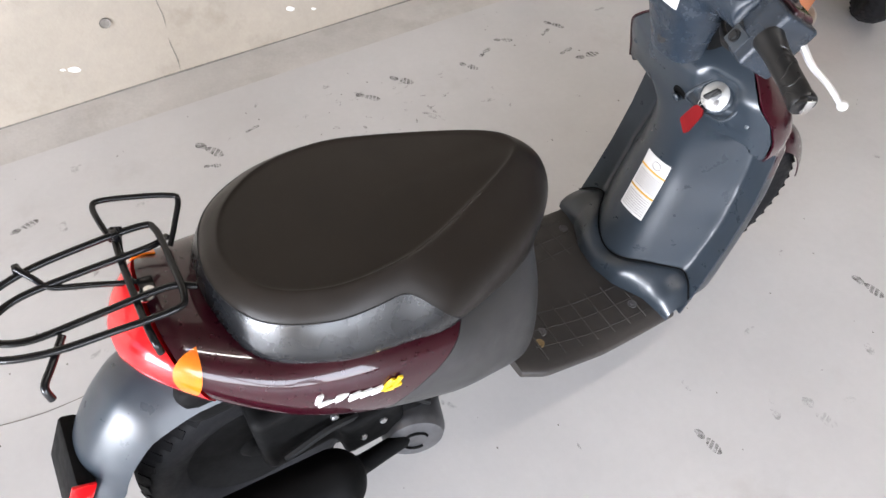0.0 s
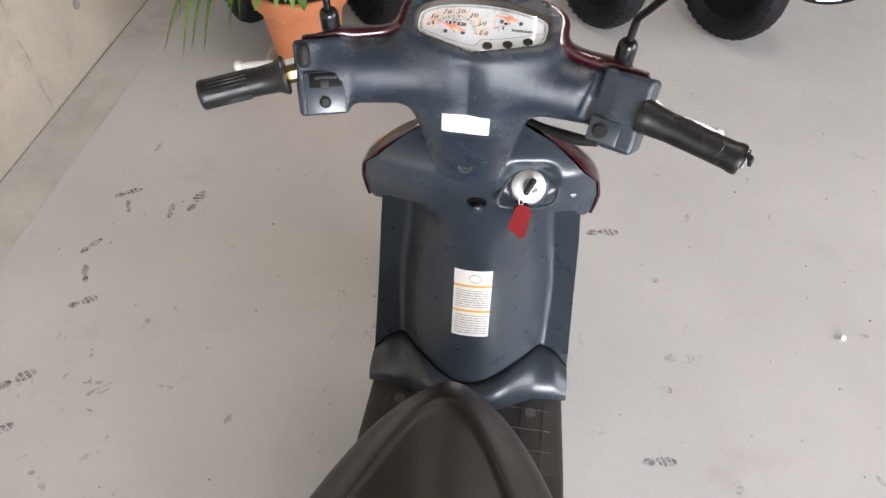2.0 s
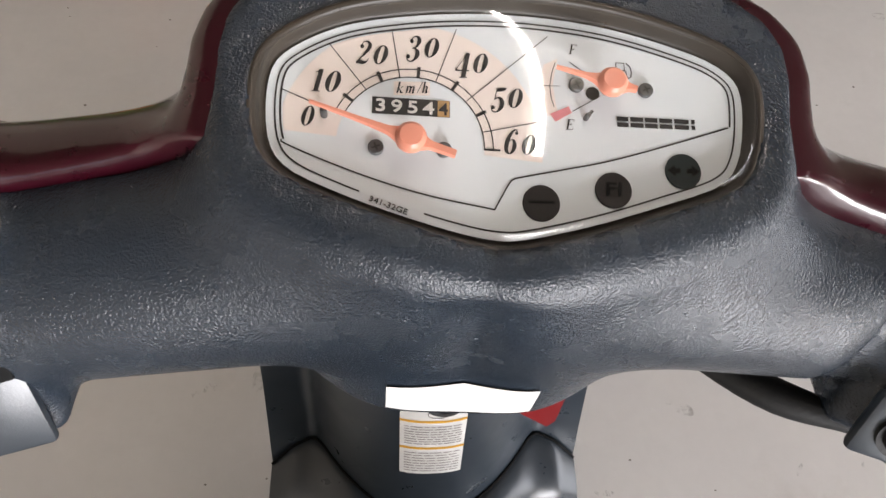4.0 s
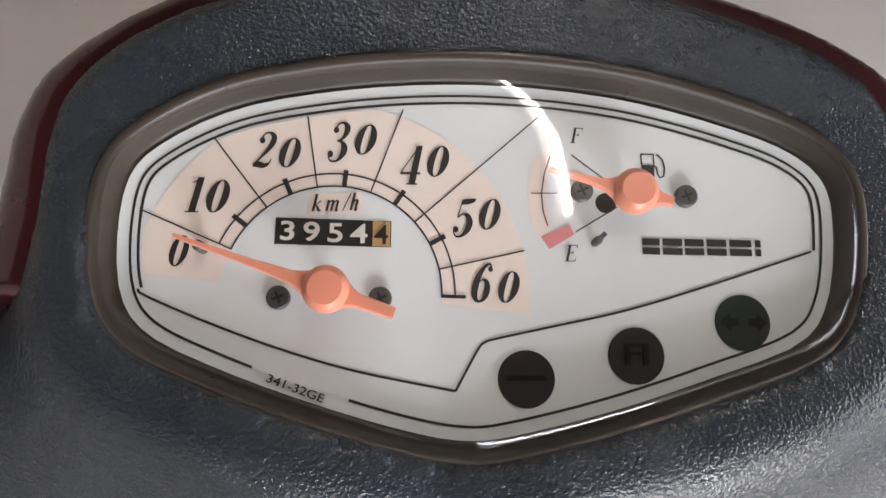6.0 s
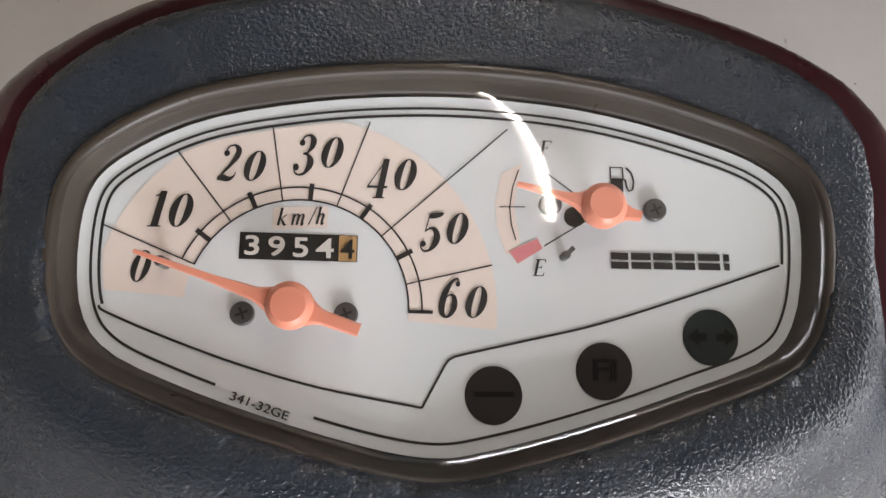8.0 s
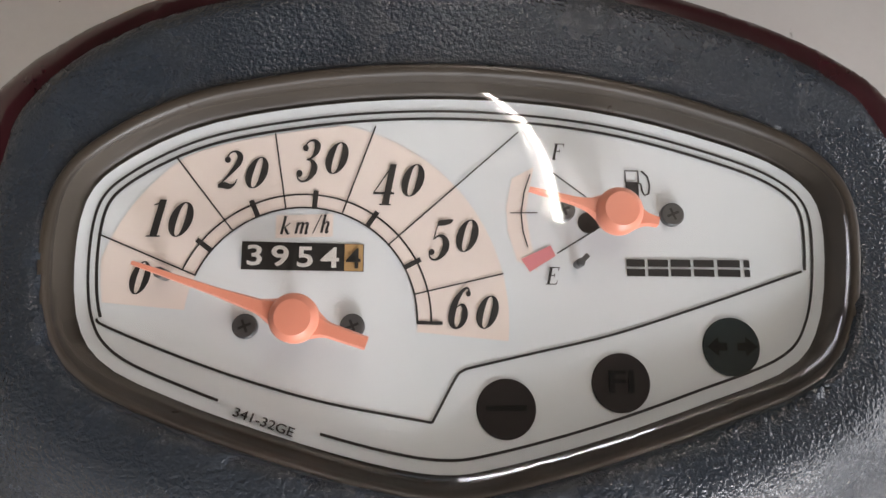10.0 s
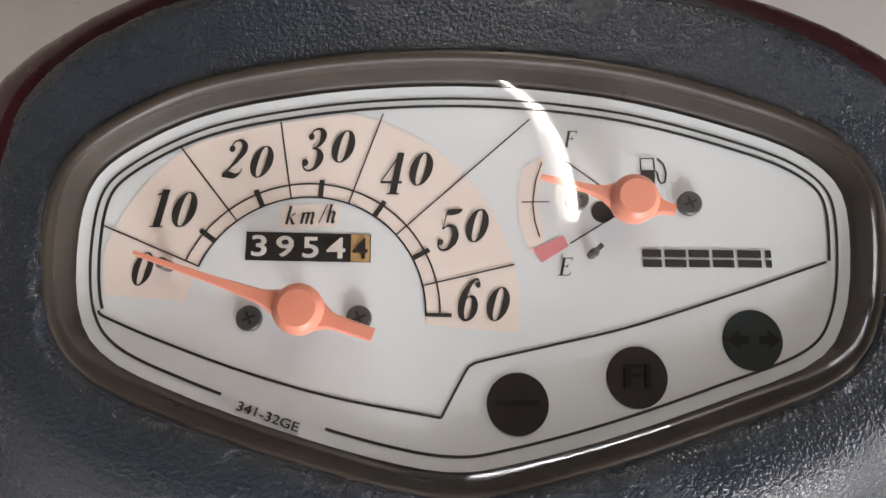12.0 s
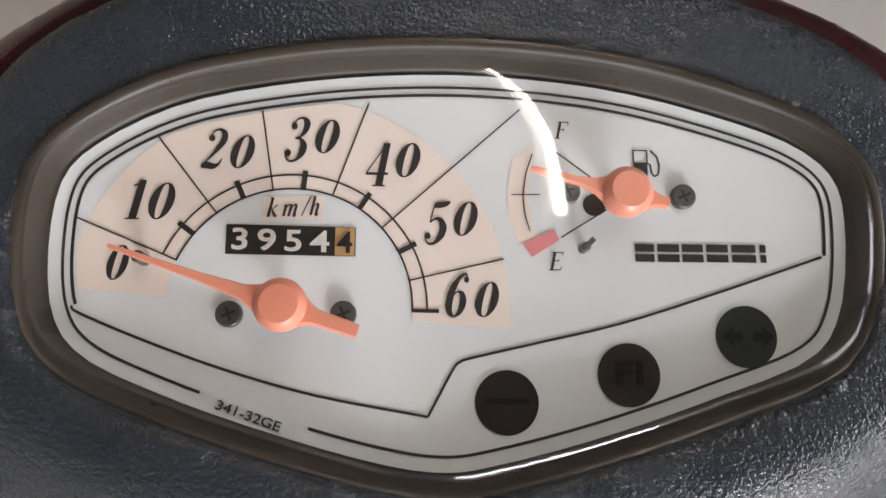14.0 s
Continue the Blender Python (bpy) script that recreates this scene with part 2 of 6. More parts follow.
def block(size, m=Matrix(), bevel=0.0, segments=2, bm=None):
    """A box with rounded edges, centred on m."""
    b = bmesh.new()
    bmesh.ops.create_cube(b, size=1.0)
    for v in b.verts:
        v.co = Vector(v.co[i] * size[i] for i in range(3))
    if bevel:
        bmesh.ops.bevel(b, geom=b.edges[:], offset=bevel, segments=segments, affect="EDGES", profile=0.5)
    b.transform(m)
    if bm is None:
        return b
    me = bpy.data.meshes.new("tmp")
    b.to_mesh(me)
    bm.from_mesh(me)
    bpy.data.meshes.remove(me)
    b.free()
    return bm


def aim(at, direction, spin=0.0):
    """A pose at a place whose z axis points along direction."""
    return Matrix.Translation(at) @ Vector(direction).to_track_quat("Z", "Y").to_matrix().to_4x4() @ Matrix.Rotation(spin, 4, "Z")


def part(name, shape, material_, parent=None, label="", smooth=True, angle=40):
    """One mesh object from a bmesh or a mesh, under a thing or a part."""
    if isinstance(shape, bmesh.types.BMesh):
        bmesh.ops.recalc_face_normals(shape, faces=shape.faces[:])
        me = bpy.data.meshes.new(name)
        if smooth:
            lim = radians(angle)
            for f in shape.faces:
                f.smooth = True
            for e in shape.edges:
                e.smooth = len(e.link_faces) == 2 and e.calc_face_angle(0.0) < lim
        shape.to_mesh(me)
        shape.free()
    else:
        me = shape
    me.materials.append(material_)
    ob = new(name, me)
    if parent is not None:
        ob.parent = parent
    if label:
        tagged(ob, label)
    return ob


def solid(fn, lo, hi, step):
    """A mesh of the surface fn = 0 (fn is negative inside), by surface nets; fn takes an n x 3 array."""
    lo, hi = np.array(lo, float), np.array(hi, float)
    n = np.ceil((hi - lo) / step).astype(int) + 1
    ax = [lo[i] + step * np.arange(n[i]) for i in range(3)]
    g = np.stack(np.meshgrid(*ax, indexing="ij"), -1)
    v = fn(g.reshape(-1, 3)).reshape(tuple(n))
    s = v < 0
    c = [(i, j, k) for i in (0, 1) for j in (0, 1) for k in (0, 1)]
    cnt = sum(s[i:n[0] - 1 + i, j:n[1] - 1 + j, k:n[2] - 1 + k].astype(int) for i, j, k in c)
    mixed = (cnt > 0) & (cnt < 8)
    idx = -np.ones(mixed.shape, int)
    idx[mixed] = np.arange(mixed.sum())
    verts = lo + (np.argwhere(mixed) + 0.5) * step
    for _ in range(4):
        f0 = fn(verts)
        e = step * 0.25
        gr = np.stack([(fn(verts + np.eye(3)[i] * e) - fn(verts - np.eye(3)[i] * e)) / (2 * e) for i in range(3)], 1)
        d = -(f0 / np.maximum((gr ** 2).sum(1), 0.05))[:, None] * gr
        ln = np.linalg.norm(d, axis=1)[:, None]
        verts += d * np.minimum(1, 0.6 * step / np.maximum(ln, 1e-9))
    quads = []
    for a in range(3):
        b, d = (a + 1) % 3, (a + 2) % 3
        sl0, sl1 = [slice(None)] * 3, [slice(None)] * 3
        sl0[a], sl1[a] = slice(0, -1), slice(1, None)
        e0, e1 = s[tuple(sl0)], s[tuple(sl1)]
        at = np.argwhere(e0 != e1)
        ok = (at[:, b] > 0) & (at[:, d] > 0) & (at[:, b] < n[b] - 1) & (at[:, d] < n[d] - 1)
        at = at[ok]
        flip = e0[tuple(at.T)]
        ub, ud = np.eye(3, dtype=int)[b], np.eye(3, dtype=int)[d]
        q = np.stack([idx[tuple((at - ub * i - ud * j).T)] for i, j in ((1, 1), (0, 1), (0, 0), (1, 0))], 1)
        q[~flip] = q[~flip][:, ::-1]
        quads.append(q)
    me = bpy.data.meshes.new("solid")
    me.from_pydata(verts.tolist(), [], np.vstack(quads).tolist())
    me.polygons.foreach_set("use_smooth", [True] * len(me.polygons))
    me.update()
    return me


def blend(a, b, k):
    """Smooth union of two distance fields."""
    h = np.clip(0.5 + 0.5 * (b - a) / k, 0, 1)
    return b + (a - b) * h - k * h * (1 - h)


def carve(a, b, k):
    """Smooth intersection of two distance fields."""
    return -blend(-a, -b, k)


def rod(p, a, b, ra, rb):
    """Distance to a round cone from a to b."""
    a, b = np.array(a, float), np.array(b, float)
    d = b - a
    t = np.clip(((p - a) @ d) / (d @ d), 0, 1)
    return np.linalg.norm(p - a - t[:, None] * d, axis=1) - (ra + (rb - ra) * t)


def rounded(p, centre, half, r, turn=None):
    """Distance to a rounded box."""
    q = p - np.array(centre, float)
    if turn is not None:
        q = q @ np.array(turn)
    w = np.abs(q) - (np.array(half, float) - r)
    return np.linalg.norm(np.maximum(w, 0), axis=1) + np.minimum(w.max(1), 0) - r


def lettering(name, text, size, m, material_, parent, shear=0.0, heavy=0.0, align="CENTER", depth=0.0002, wide=1.0):
    """A flat mesh of words in the built-in font."""
    cu = bpy.data.curves.new(name, "FONT")
    cu.body, cu.size, cu.shear, cu.offset, cu.extrude = text, size, shear, heavy, depth
    cu.align_x, cu.align_y = align, "CENTER"
    tmp = new("tmp", cu)
    me = bpy.data.meshes.new_from_object(tmp)
    bpy.data.objects.remove(tmp)
    me.transform(m @ Matrix.Diagonal((wide, 1, 1, 1)))
    return part(name, me, material_, parent)


def step(a, b, t):
    t = np.clip((np.asarray(t, float) - a) / (b - a), 0, 1)
    return t * t * (3 - 2 * t)


def mirrored(half):
    """A closed ring from its right half, given from back to front."""
    h = [tuple(q) for q in half]
    return h + [(-x, *rest) for x, *rest in h[-2:0:-1]]

# ---- the place ----
def slab(name, x0, x1, y0, y1, z0, z1, mat, label, kind="structure", cat=""):
    ob = part(name, block((x1 - x0, y1 - y0, z1 - z0), Matrix.Translation(((x0 + x1) / 2, (y0 + y1) / 2, (z0 + z1) / 2))), mat, smooth=False)
    return tagged(ob, label, cat, kind=kind)


WALL_X = -1.40
slab("floor", -1.23, 4.8, -7.2, 6.0, -0.12, 0.0, FLOOR, "pale grey painted concrete floor with dusty marks", cat="floor")
slab("ground", -60, 60, -60, 60, -0.40, -0.124, PAVING, "pale concrete yard outside the garage", cat="ground")
slab("gutter_strip", WALL_X, -1.232, -7.2, 6.0, -0.12, -0.002, GUTTER, "bare concrete strip along the foot of the wall", cat="floor")
slab("ceiling", WALL_X - 0.2, 4.8, -7.0, 6.0, 2.62, 2.80, CEILING, "plain concrete ceiling slab", cat="ceiling")
slab("wall_north", WALL_X - 0.2, 4.8, 6.0, 6.2, -0.12, 2.8, CONCRETE, "plain concrete wall behind the parked scooters", cat="wall")
slab("wall_east", 4.6, 4.8, -7.0, 6.0, 0.004, 0.44, CONCRETE, "low concrete wall below the window bays", cat="wall")
slab("lintel_east", 4.6, 4.8, -7.0, 6.0, 2.51, 2.616, CONCRETE, "concrete lintel above the window bays", cat="wall")
for y0, y1 in ((-7.0, -3.60), (-1.55, -1.40), (0.65, 6.0)):
    slab("pier_east", 4.6, 4.8, y0, y1, 0.442, 2.508, CONCRETE, "concrete pier between window bays", cat="wall")


def concrete_wall():
    """The fair-faced wall with board joints, tie holes and chips."""
    wall = tagged(part("wall_west", block((0.2, 13.2, 2.74), Matrix.Translation((WALL_X - 0.1, -0.6, 1.25))), CONCRETE, smooth=False),
                  "fair-faced beige concrete wall with tie holes and stains", "wall", kind="structure")
    for y in (-0.68, 0.85):
        # a rough cast seam that is broken in places
        for z0, z1 in ((0.0, 0.13), (0.16, 0.27), (0.31, 0.60), (0.66, 1.1)):
            zs = np.linspace(z0 + 0.004, z1, 6)
            part("panel_joint", tube([(WALL_X, y + 0.003 * math.sin(40 * z), z) for z in zs], [0.0004, 0.0016, 0.0022, 0.0014, 0.0020, 0.0004], 6, 3), TIE_HOLE, wall)
    for y, z in ((-1.17, 0.23), (-0.84, 0.232), (-0.51, 0.228), (0.17, 0.215), (0.49, 0.212), (1.155, 0.206), (-0.84, 0.80), (-0.51, 0.80), (0.17, 0.80), (0.49, 0.80)):
        part("tie_hole", lathe([(0.0, -0.002), (0.012, -0.001), (0.0145, 0.003), (0.016, 0.0035), (0.0165, 0.001)], aim((WALL_X + 0.001, y, z), (1, 0, 0)), 18), TIE_HOLE, wall)
    for y, z, s in ((-0.28, 0.104, 0.010), (-0.20, 0.079, 0.006), (0.12, 0.16, 0.004), (0.62, 0.12, 0.006), (-0.97, 0.115, 0.011), (-1.0, 0.125, 0.005)):
        b = bmesh.new()
        bmesh.ops.create_icosphere(b, subdivisions=2, radius=s)
        for v in b.verts:
            k = 1 + 0.35 * noise.noise(v.co * 60 + Vector((y, z, 0)) * 9)
            v.co = Vector((v.co.x * 0.12, v.co.y * 1.6 * k, v.co.z * 0.8 * k))
        b.transform(Matrix.Translation((WALL_X, y, z)) @ Matrix.Rotation(radians(-22), 4, "X"))
        part("plaster_chip", b, SCUFF_WHITE, wall)
    # solid dark bead, painted in for the shadow gap where the wall meets the strip
    part("base_gap_shade", tube([(WALL_X + 0.001, y, -0.001 + 0.0012 * math.sin(7 * y)) for y in np.linspace(-3, 6, 60)], 0.0028, 6, 2), CRACK, wall)


concrete_wall()


def tube_light(at, length, turn):
    """A bare batten lamp on the ceiling."""
    m = Matrix.Translation(at) @ Matrix.Rotation(turn, 4, "Z")
    lamp = tagged(new("ceiling_light"), "lit fluorescent tube on a white batten under the ceiling", "lamp")
    part("batten", block((0.07, length + 0.06, 0.05), m @ Matrix.Translation((0, 0, 0.075)), 0.008), DECAL_WHITE, lamp)
    part("tube", lathe([(0.0, -length / 2), (0.0125, -length / 2), (0.0125, length / 2), (0.0, length / 2)], m @ Matrix.Rotation(radians(90), 4, "X"), 16), TUBE_GLOW, lamp)
    for s in (-1, 1):
        part("socket", block((0.045, 0.02, 0.075), m @ Matrix.Translation((0, s * (length / 2 + 0.012), 0.02)), 0.005), DECAL_WHITE, lamp)


tube_light((0.40, 0.80, 2.50), 1.64, radians(2.2))

# grass bank and hedge outside, which the mirrors see
hedge = bmesh.new()
rng = np.random.default_rng(4)
for _ in range(2600):
    c = np.array((rng.uniform(-7, 9), rng.uniform(-9.5, -8.3), rng.uniform(-0.1, 1.5)))
    a, b2 = rng.normal(size=3) * 0.14, rng.normal(size=3) * 0.14
    hedge.faces.new([hedge.verts.new(tuple(c + k)) for k in (-a, b2, a, -b2)])
tagged(part("hedge", hedge, GRASS, smooth=False), "clipped green hedge outside the garage", "hedge", kind="stuff")

# ---- the scooter ----
scooter = tagged(new("motor_scooter"), "small maroon and grey motor scooter with black seat and rear rack", "scooter")


def seat():
    """The padded saddle, from the tucked lower edge up over the rolled side to the crown."""
    low = [(0, -0.916, 0.606), (0.112, -0.887, 0.606), (0.174, -0.795, 0.602), (0.186, -0.690, 0.584), (0.176, -0.600, 0.556), (0.106, -0.425, 0.528), (0, -0.356, 0.510)]
    mid = [(0, -0.917, 0.626), (0.113, -0.887, 0.626), (0.175, -0.793, 0.624), (0.187, -0.690, 0.612), (0.178, -0.595, 0.612), (0.092, -0.402, 0.592), (0, -0.336, 0.582)]
    up = [(0, -0.899, 0.668), (0.101, -0.869, 0.669), (0.154, -0.785, 0.669), (0.160, -0.690, 0.667), (0.145, -0.598, 0.660), (0.062, -0.412, 0.640), (0, -0.352, 0.634)]
    crest = [(0, -0.876, 0.689), (0.080, -0.848, 0.690), (0.127, -0.778, 0.694), (0.136, -0.690, 0.694), (0.117, -0.602, 0.690), (0.046, -0.440, 0.684), (0, -0.398, 0.680)]
    ring = [spline(mirrored(h), 8, True) for h in (low, mid, up, crest)]
    tuck = (ring[0] - (0, -0.65, 0)) * (0.95, 0.97, 1) + (0, -0.65, -0.012)
    centre = np.array((0, -0.69, 0))
    inner = []
    for k in (0.93, 0.75, 0.45, 0.12):
        q = (ring[3] - centre) * (k, k, 0) + centre
        q[:, 2] = 0.692 - (0.692 - ring[3][:, 2]) * k ** 2.2
        inner.append(q)
    rings = [tuck] + list(spline([ring[0], ring[1], ring[2], ring[3], *inner], 5))
    grid = np.array(rings)

    def along(i, level):
        """A place on the saddle: column i, at a level between the rings."""
        k = min(int(level), len(grid) - 2)
        return grid[k, i] + (grid[k + 1, i] - grid[k, i]) * (level - k)

    # the glossy side band runs round the back and ends in a point on each flank
    edge = [0.5 + 10.3 * float(step(-0.575, -0.69, y)) for y in grid[11, :, 1]]
    n = grid.shape[1]
    crown = [[along(i, edge[i] + (len(grid) - 1 - edge[i]) * t) for i in range(n)] for t in np.linspace(0, 1, 40)]
    band = [[along(i, edge[i] * t) for i in range(n)] for t in np.linspace(0, 1, 14)]
    ob = part("seat", skin(crown, True, (False, True)), VINYL, scooter, "black vinyl saddle with a stitched edge", angle=80)
    part("seat_side", skin(band, True, (True, False)), VINYL_SIDE, ob, "smooth glossy side band of the saddle", angle=80)
    welt = [along(i, edge[i]) + np.array((0.0004 * np.sign(grid[11, i, 0]), 0, 0.0005)) for i in range(n)]
    back = int(np.argmin(grid[11, :, 1]))
    line = [welt[(back + k) % n] for k in range(-n // 2, n // 2) if grid[11, (back + k) % n, 1] < -0.580]
    part("piping", tube(line, 0.0008, 6, 2), DARK_GREY, ob, "grey stitched welt")


seat()


def shell_rings():
    """Cross sections of the rear body: y, half width, bottom, top, squareness."""
    st = np.array([(-1.035, 0.030, 0.590, 0.632, 2.2), (-1.015, 0.070, 0.570, 0.655, 2.3), (-0.98, 0.108, 0.540, 0.668, 2.5), (-0.93, 0.140, 0.495, 0.645, 2.8),
                   (-0.86, 0.170, 0.442, 0.614, 3.2), (-0.78, 0.191, 0.398, 0.603, 3.5), (-0.70, 0.197, 0.350, 0.588, 3.6), (-0.60, 0.197, 0.295, 0.562, 3.6),
                   (-0.52, 0.193, 0.262, 0.545, 3.3), (-0.46, 0.184, 0.232, 0.535, 3.2), (-0.42, 0.165, 0.215, 0.525, 3.0), (-0.385, 0.125, 0.205, 0.512, 2.6), (-0.362, 0.075, 0.200, 0.495, 2.4)])
    rows = spline(st, 6)
    out = []
    for y, w, zb, zt, n in rows:
        r = []
        for a in np.linspace(0, math.tau, 56, endpoint=False):
            c, s = math.cos(a), math.sin(a)
            x = w * math.copysign(abs(c) ** (2 / n), c)
            z = (zb + zt) / 2 + (zt - zb) / 2 * math.copysign(abs(s) ** (2 / n), s)
            up = (z - zb) / (zt - zb)
            r.append((x * (1 - 0.10 * max(0.0, 0.55 - up) - 0.34 * float(step(-0.62, -0.42, y)) * max(up, 0.0) ** 1.2), y, z))
        out.append(r)
    return out


def flank(y, z):
    """Half width of the rear body at a height."""
    ys = [r[0][1] for r in SHELL]
    r = SHELL[int(np.argmin(np.abs(np.array(ys) - y)))]
    side = sorted((q[2], q[0]) for q in r if q[0] > 0)
    return float(np.interp(z, [q[0] for q in side], [q[1] for q in side]))


SHELL = shell_rings()


def cut(bm, co, no):
    """Keeps what lies behind the plane, closes the cut."""
    r = bmesh.ops.bisect_plane(bm, geom=bm.verts[:] + bm.edges[:] + bm.faces[:], plane_co=co, plane_no=no, clear_outer=True)
    ed = [e for e in r["geom_cut"] if isinstance(e, bmesh.types.BMEdge)]
    if ed:
        bmesh.ops.holes_fill(bm, edges=ed, sides=0)
    return bm


def rear_body():
    split_co, split_no = Vector((0, -0.665, 0.480)), Vector((0, 0.587, -0.81)).normalized()
    rear = cut(skin(shell_rings()), split_co - split_no * 0.001, split_no)
    lamp_co, lamp_no = Vector((0, -0.964, 0.600)), Vector((0, -0.97, -0.24)).normalized()
    lamp = cut(skin(shell_rings()), lamp_co + lamp_no * 0.001, -lamp_no)
    rear = cut(rear, lamp_co, lamp_no)
    cowl = part("rear_cowl", rear, MAROON, scooter, "glossy maroon rear bodywork")
    for v in lamp.verts:
        v.co.y -= 0.004
    part("tail_lamp", lamp, RED_LENS, scooter, "red plastic tail lamp lens")
    front = cut(skin(shell_rings()), split_co + split_no * 0.001, -split_no)
    part("side_panel", front, PANEL, scooter, "grey plastic panel below the seat")
    # turn signals let into the corners of the tail
    for s in (1, -1):
        lens = skin(shell_rings())
        for co, no in (((s * 0.097, -0.97, 0.60), (-s * 1.0, -0.35, 0.0)), ((s * 0.14, -0.963, 0.600), (0.0, 0.94, -0.34)), ((s * 0.12, -0.95, 0.646), (0.0, 0.25, 0.97)), ((s * 0.12, -0.95, 0.555), (0.0, -0.5, -0.87))):
            cut(lens, Vector(co), Vector(no).normalized())
        for v in lens.verts:
            v.co = Vector((s * 0.09, -0.955, 0.60)) + (v.co - Vector((s * 0.09, -0.955, 0.60))) * 1.10
        part("indicator", lens, AMBER, scooter, "amber turn signal lens")
    # maker's mark on the flank, as plain shapes
    for s in (1, -1):
        mk = [(-0.822, 0.532, 0.026, 0.009), (-0.831, 0.543, 0.009, 0.026), (-0.801, 0.533, 0.018, 0.019), (-0.784, 0.529, 0.016, 0.020), (-0.767, 0.525, 0.017, 0.019), (-0.751, 0.521, 0.016, 0.019)]
        for y, z, w, h in mk:
            m = Matrix.Translation((s * (flank(y, z - 0.006) + 0.0010), y, z - 0.006)) @ Matrix.Rotation(s * radians(12), 4, "Y") @ Matrix.Rotation(radians(-12), 4, "X")
            part("flank_mark", block((0.0044, w, h), m, 0.0005, 1), DECAL_WHITE, cowl, "white decal")
        for y, z, w, h, lean in ((-0.727, 0.507, 0.028, 0.008, -12), (-0.722, 0.513, 0.008, 0.034, -30), (-0.734, 0.518, 0.028, 0.008, 48)):
            m = Matrix.Translation((s * (flank(y, z) + 0.0014), y, z)) @ Matrix.Rotation(s * radians(8), 4, "Y") @ Matrix.Rotation(radians(lean), 4, "X")
            part("flank_mark", block((0.0048, w, h), m, 0.0005, 1), DECAL_YELLOW, cowl, "yellow decal")


rear_body()


# ---- leg shield, footboard ----
MID_Z = spline(np.array([(0.17, -0.116), (0.20, -0.106), (0.26, -0.090), (0.33, -0.069), (0.40, -0.048), (0.466, -0.032), (0.55, -0.028), (0.61, -0.032), (0.66, -0.046), (0.70, -0.052), (0.745, -0.046)]), 10)


def shield_half(z):
    return np.interp(z, (0.17, 0.225, 0.35, 0.467, 0.54, 0.570, 0.590, 0.63, 0.67, 0.69, 0.71, 0.73, 0.745), (0.187, 0.186, 0.180, 0.174, 0.167, 0.163, 0.175, 0.178, 0.170, 0.156, 0.135, 0.104, 0.06))


def shield_y(x, z):
    """Back face of the leg shield."""
    x, z = np.asarray(x, float), np.asarray(z, float)
    a, w = np.abs(x), shield_half(z)
    y = np.interp(z, MID_Z[:, 0], MID_Z[:, 1])
    xr = np.interp(z, (0.20, 0.31, 0.385, 0.45, 0.56), (0.130, 0.134, 0.132, 0.124, 0.112))
    drop = 0.09 * np.clip((0.12 - a) / 0.08, 0, 1)
    low = step(0.606 + 0 * a, 0.586 - drop, z + 0.022 * step(0.135, 0.165, a))
    valley = np.interp(z, (0.17, 0.20, 0.27, 0.35, 0.45, 0.56), (-0.035, -0.020, 0.012, 0.040, 0.065, 0.075))
    outer = np.interp(z, (0.17, 0.20, 0.27, 0.35, 0.45, 0.56), (-0.045, -0.035, -0.005, 0.025, 0.052, 0.065))
    hollow = (valley - y) * np.clip(a / xr, 0, 1) ** 2.4 - 0.004 * np.exp(-((a - xr) / 0.005) ** 2)
    flange = (outer - valley) * np.clip((a - xr) / np.maximum(w - xr, 0.01), 0, 1)
    shoulder = 0.018 * (a / 0.14) ** 2.2 + 0.008 * np.clip((a - 0.135) / 0.037, 0, 1) ** 2
    boss = 0.020 * np.exp(-(((x - 0.0735) / 0.034) ** 4 + ((z - 0.688) / 0.020) ** 4)) - 0.006 * np.exp(-(((x - 0.0735) / 0.040) ** 4 + ((z - 0.650) / 0.018) ** 4))
    tip = 0.050 * np.clip((z - 0.690) / 0.055, 0, 1) ** 1.6
    return y + low * (hollow + flange) + (1 - low) * shoulder + boss + tip


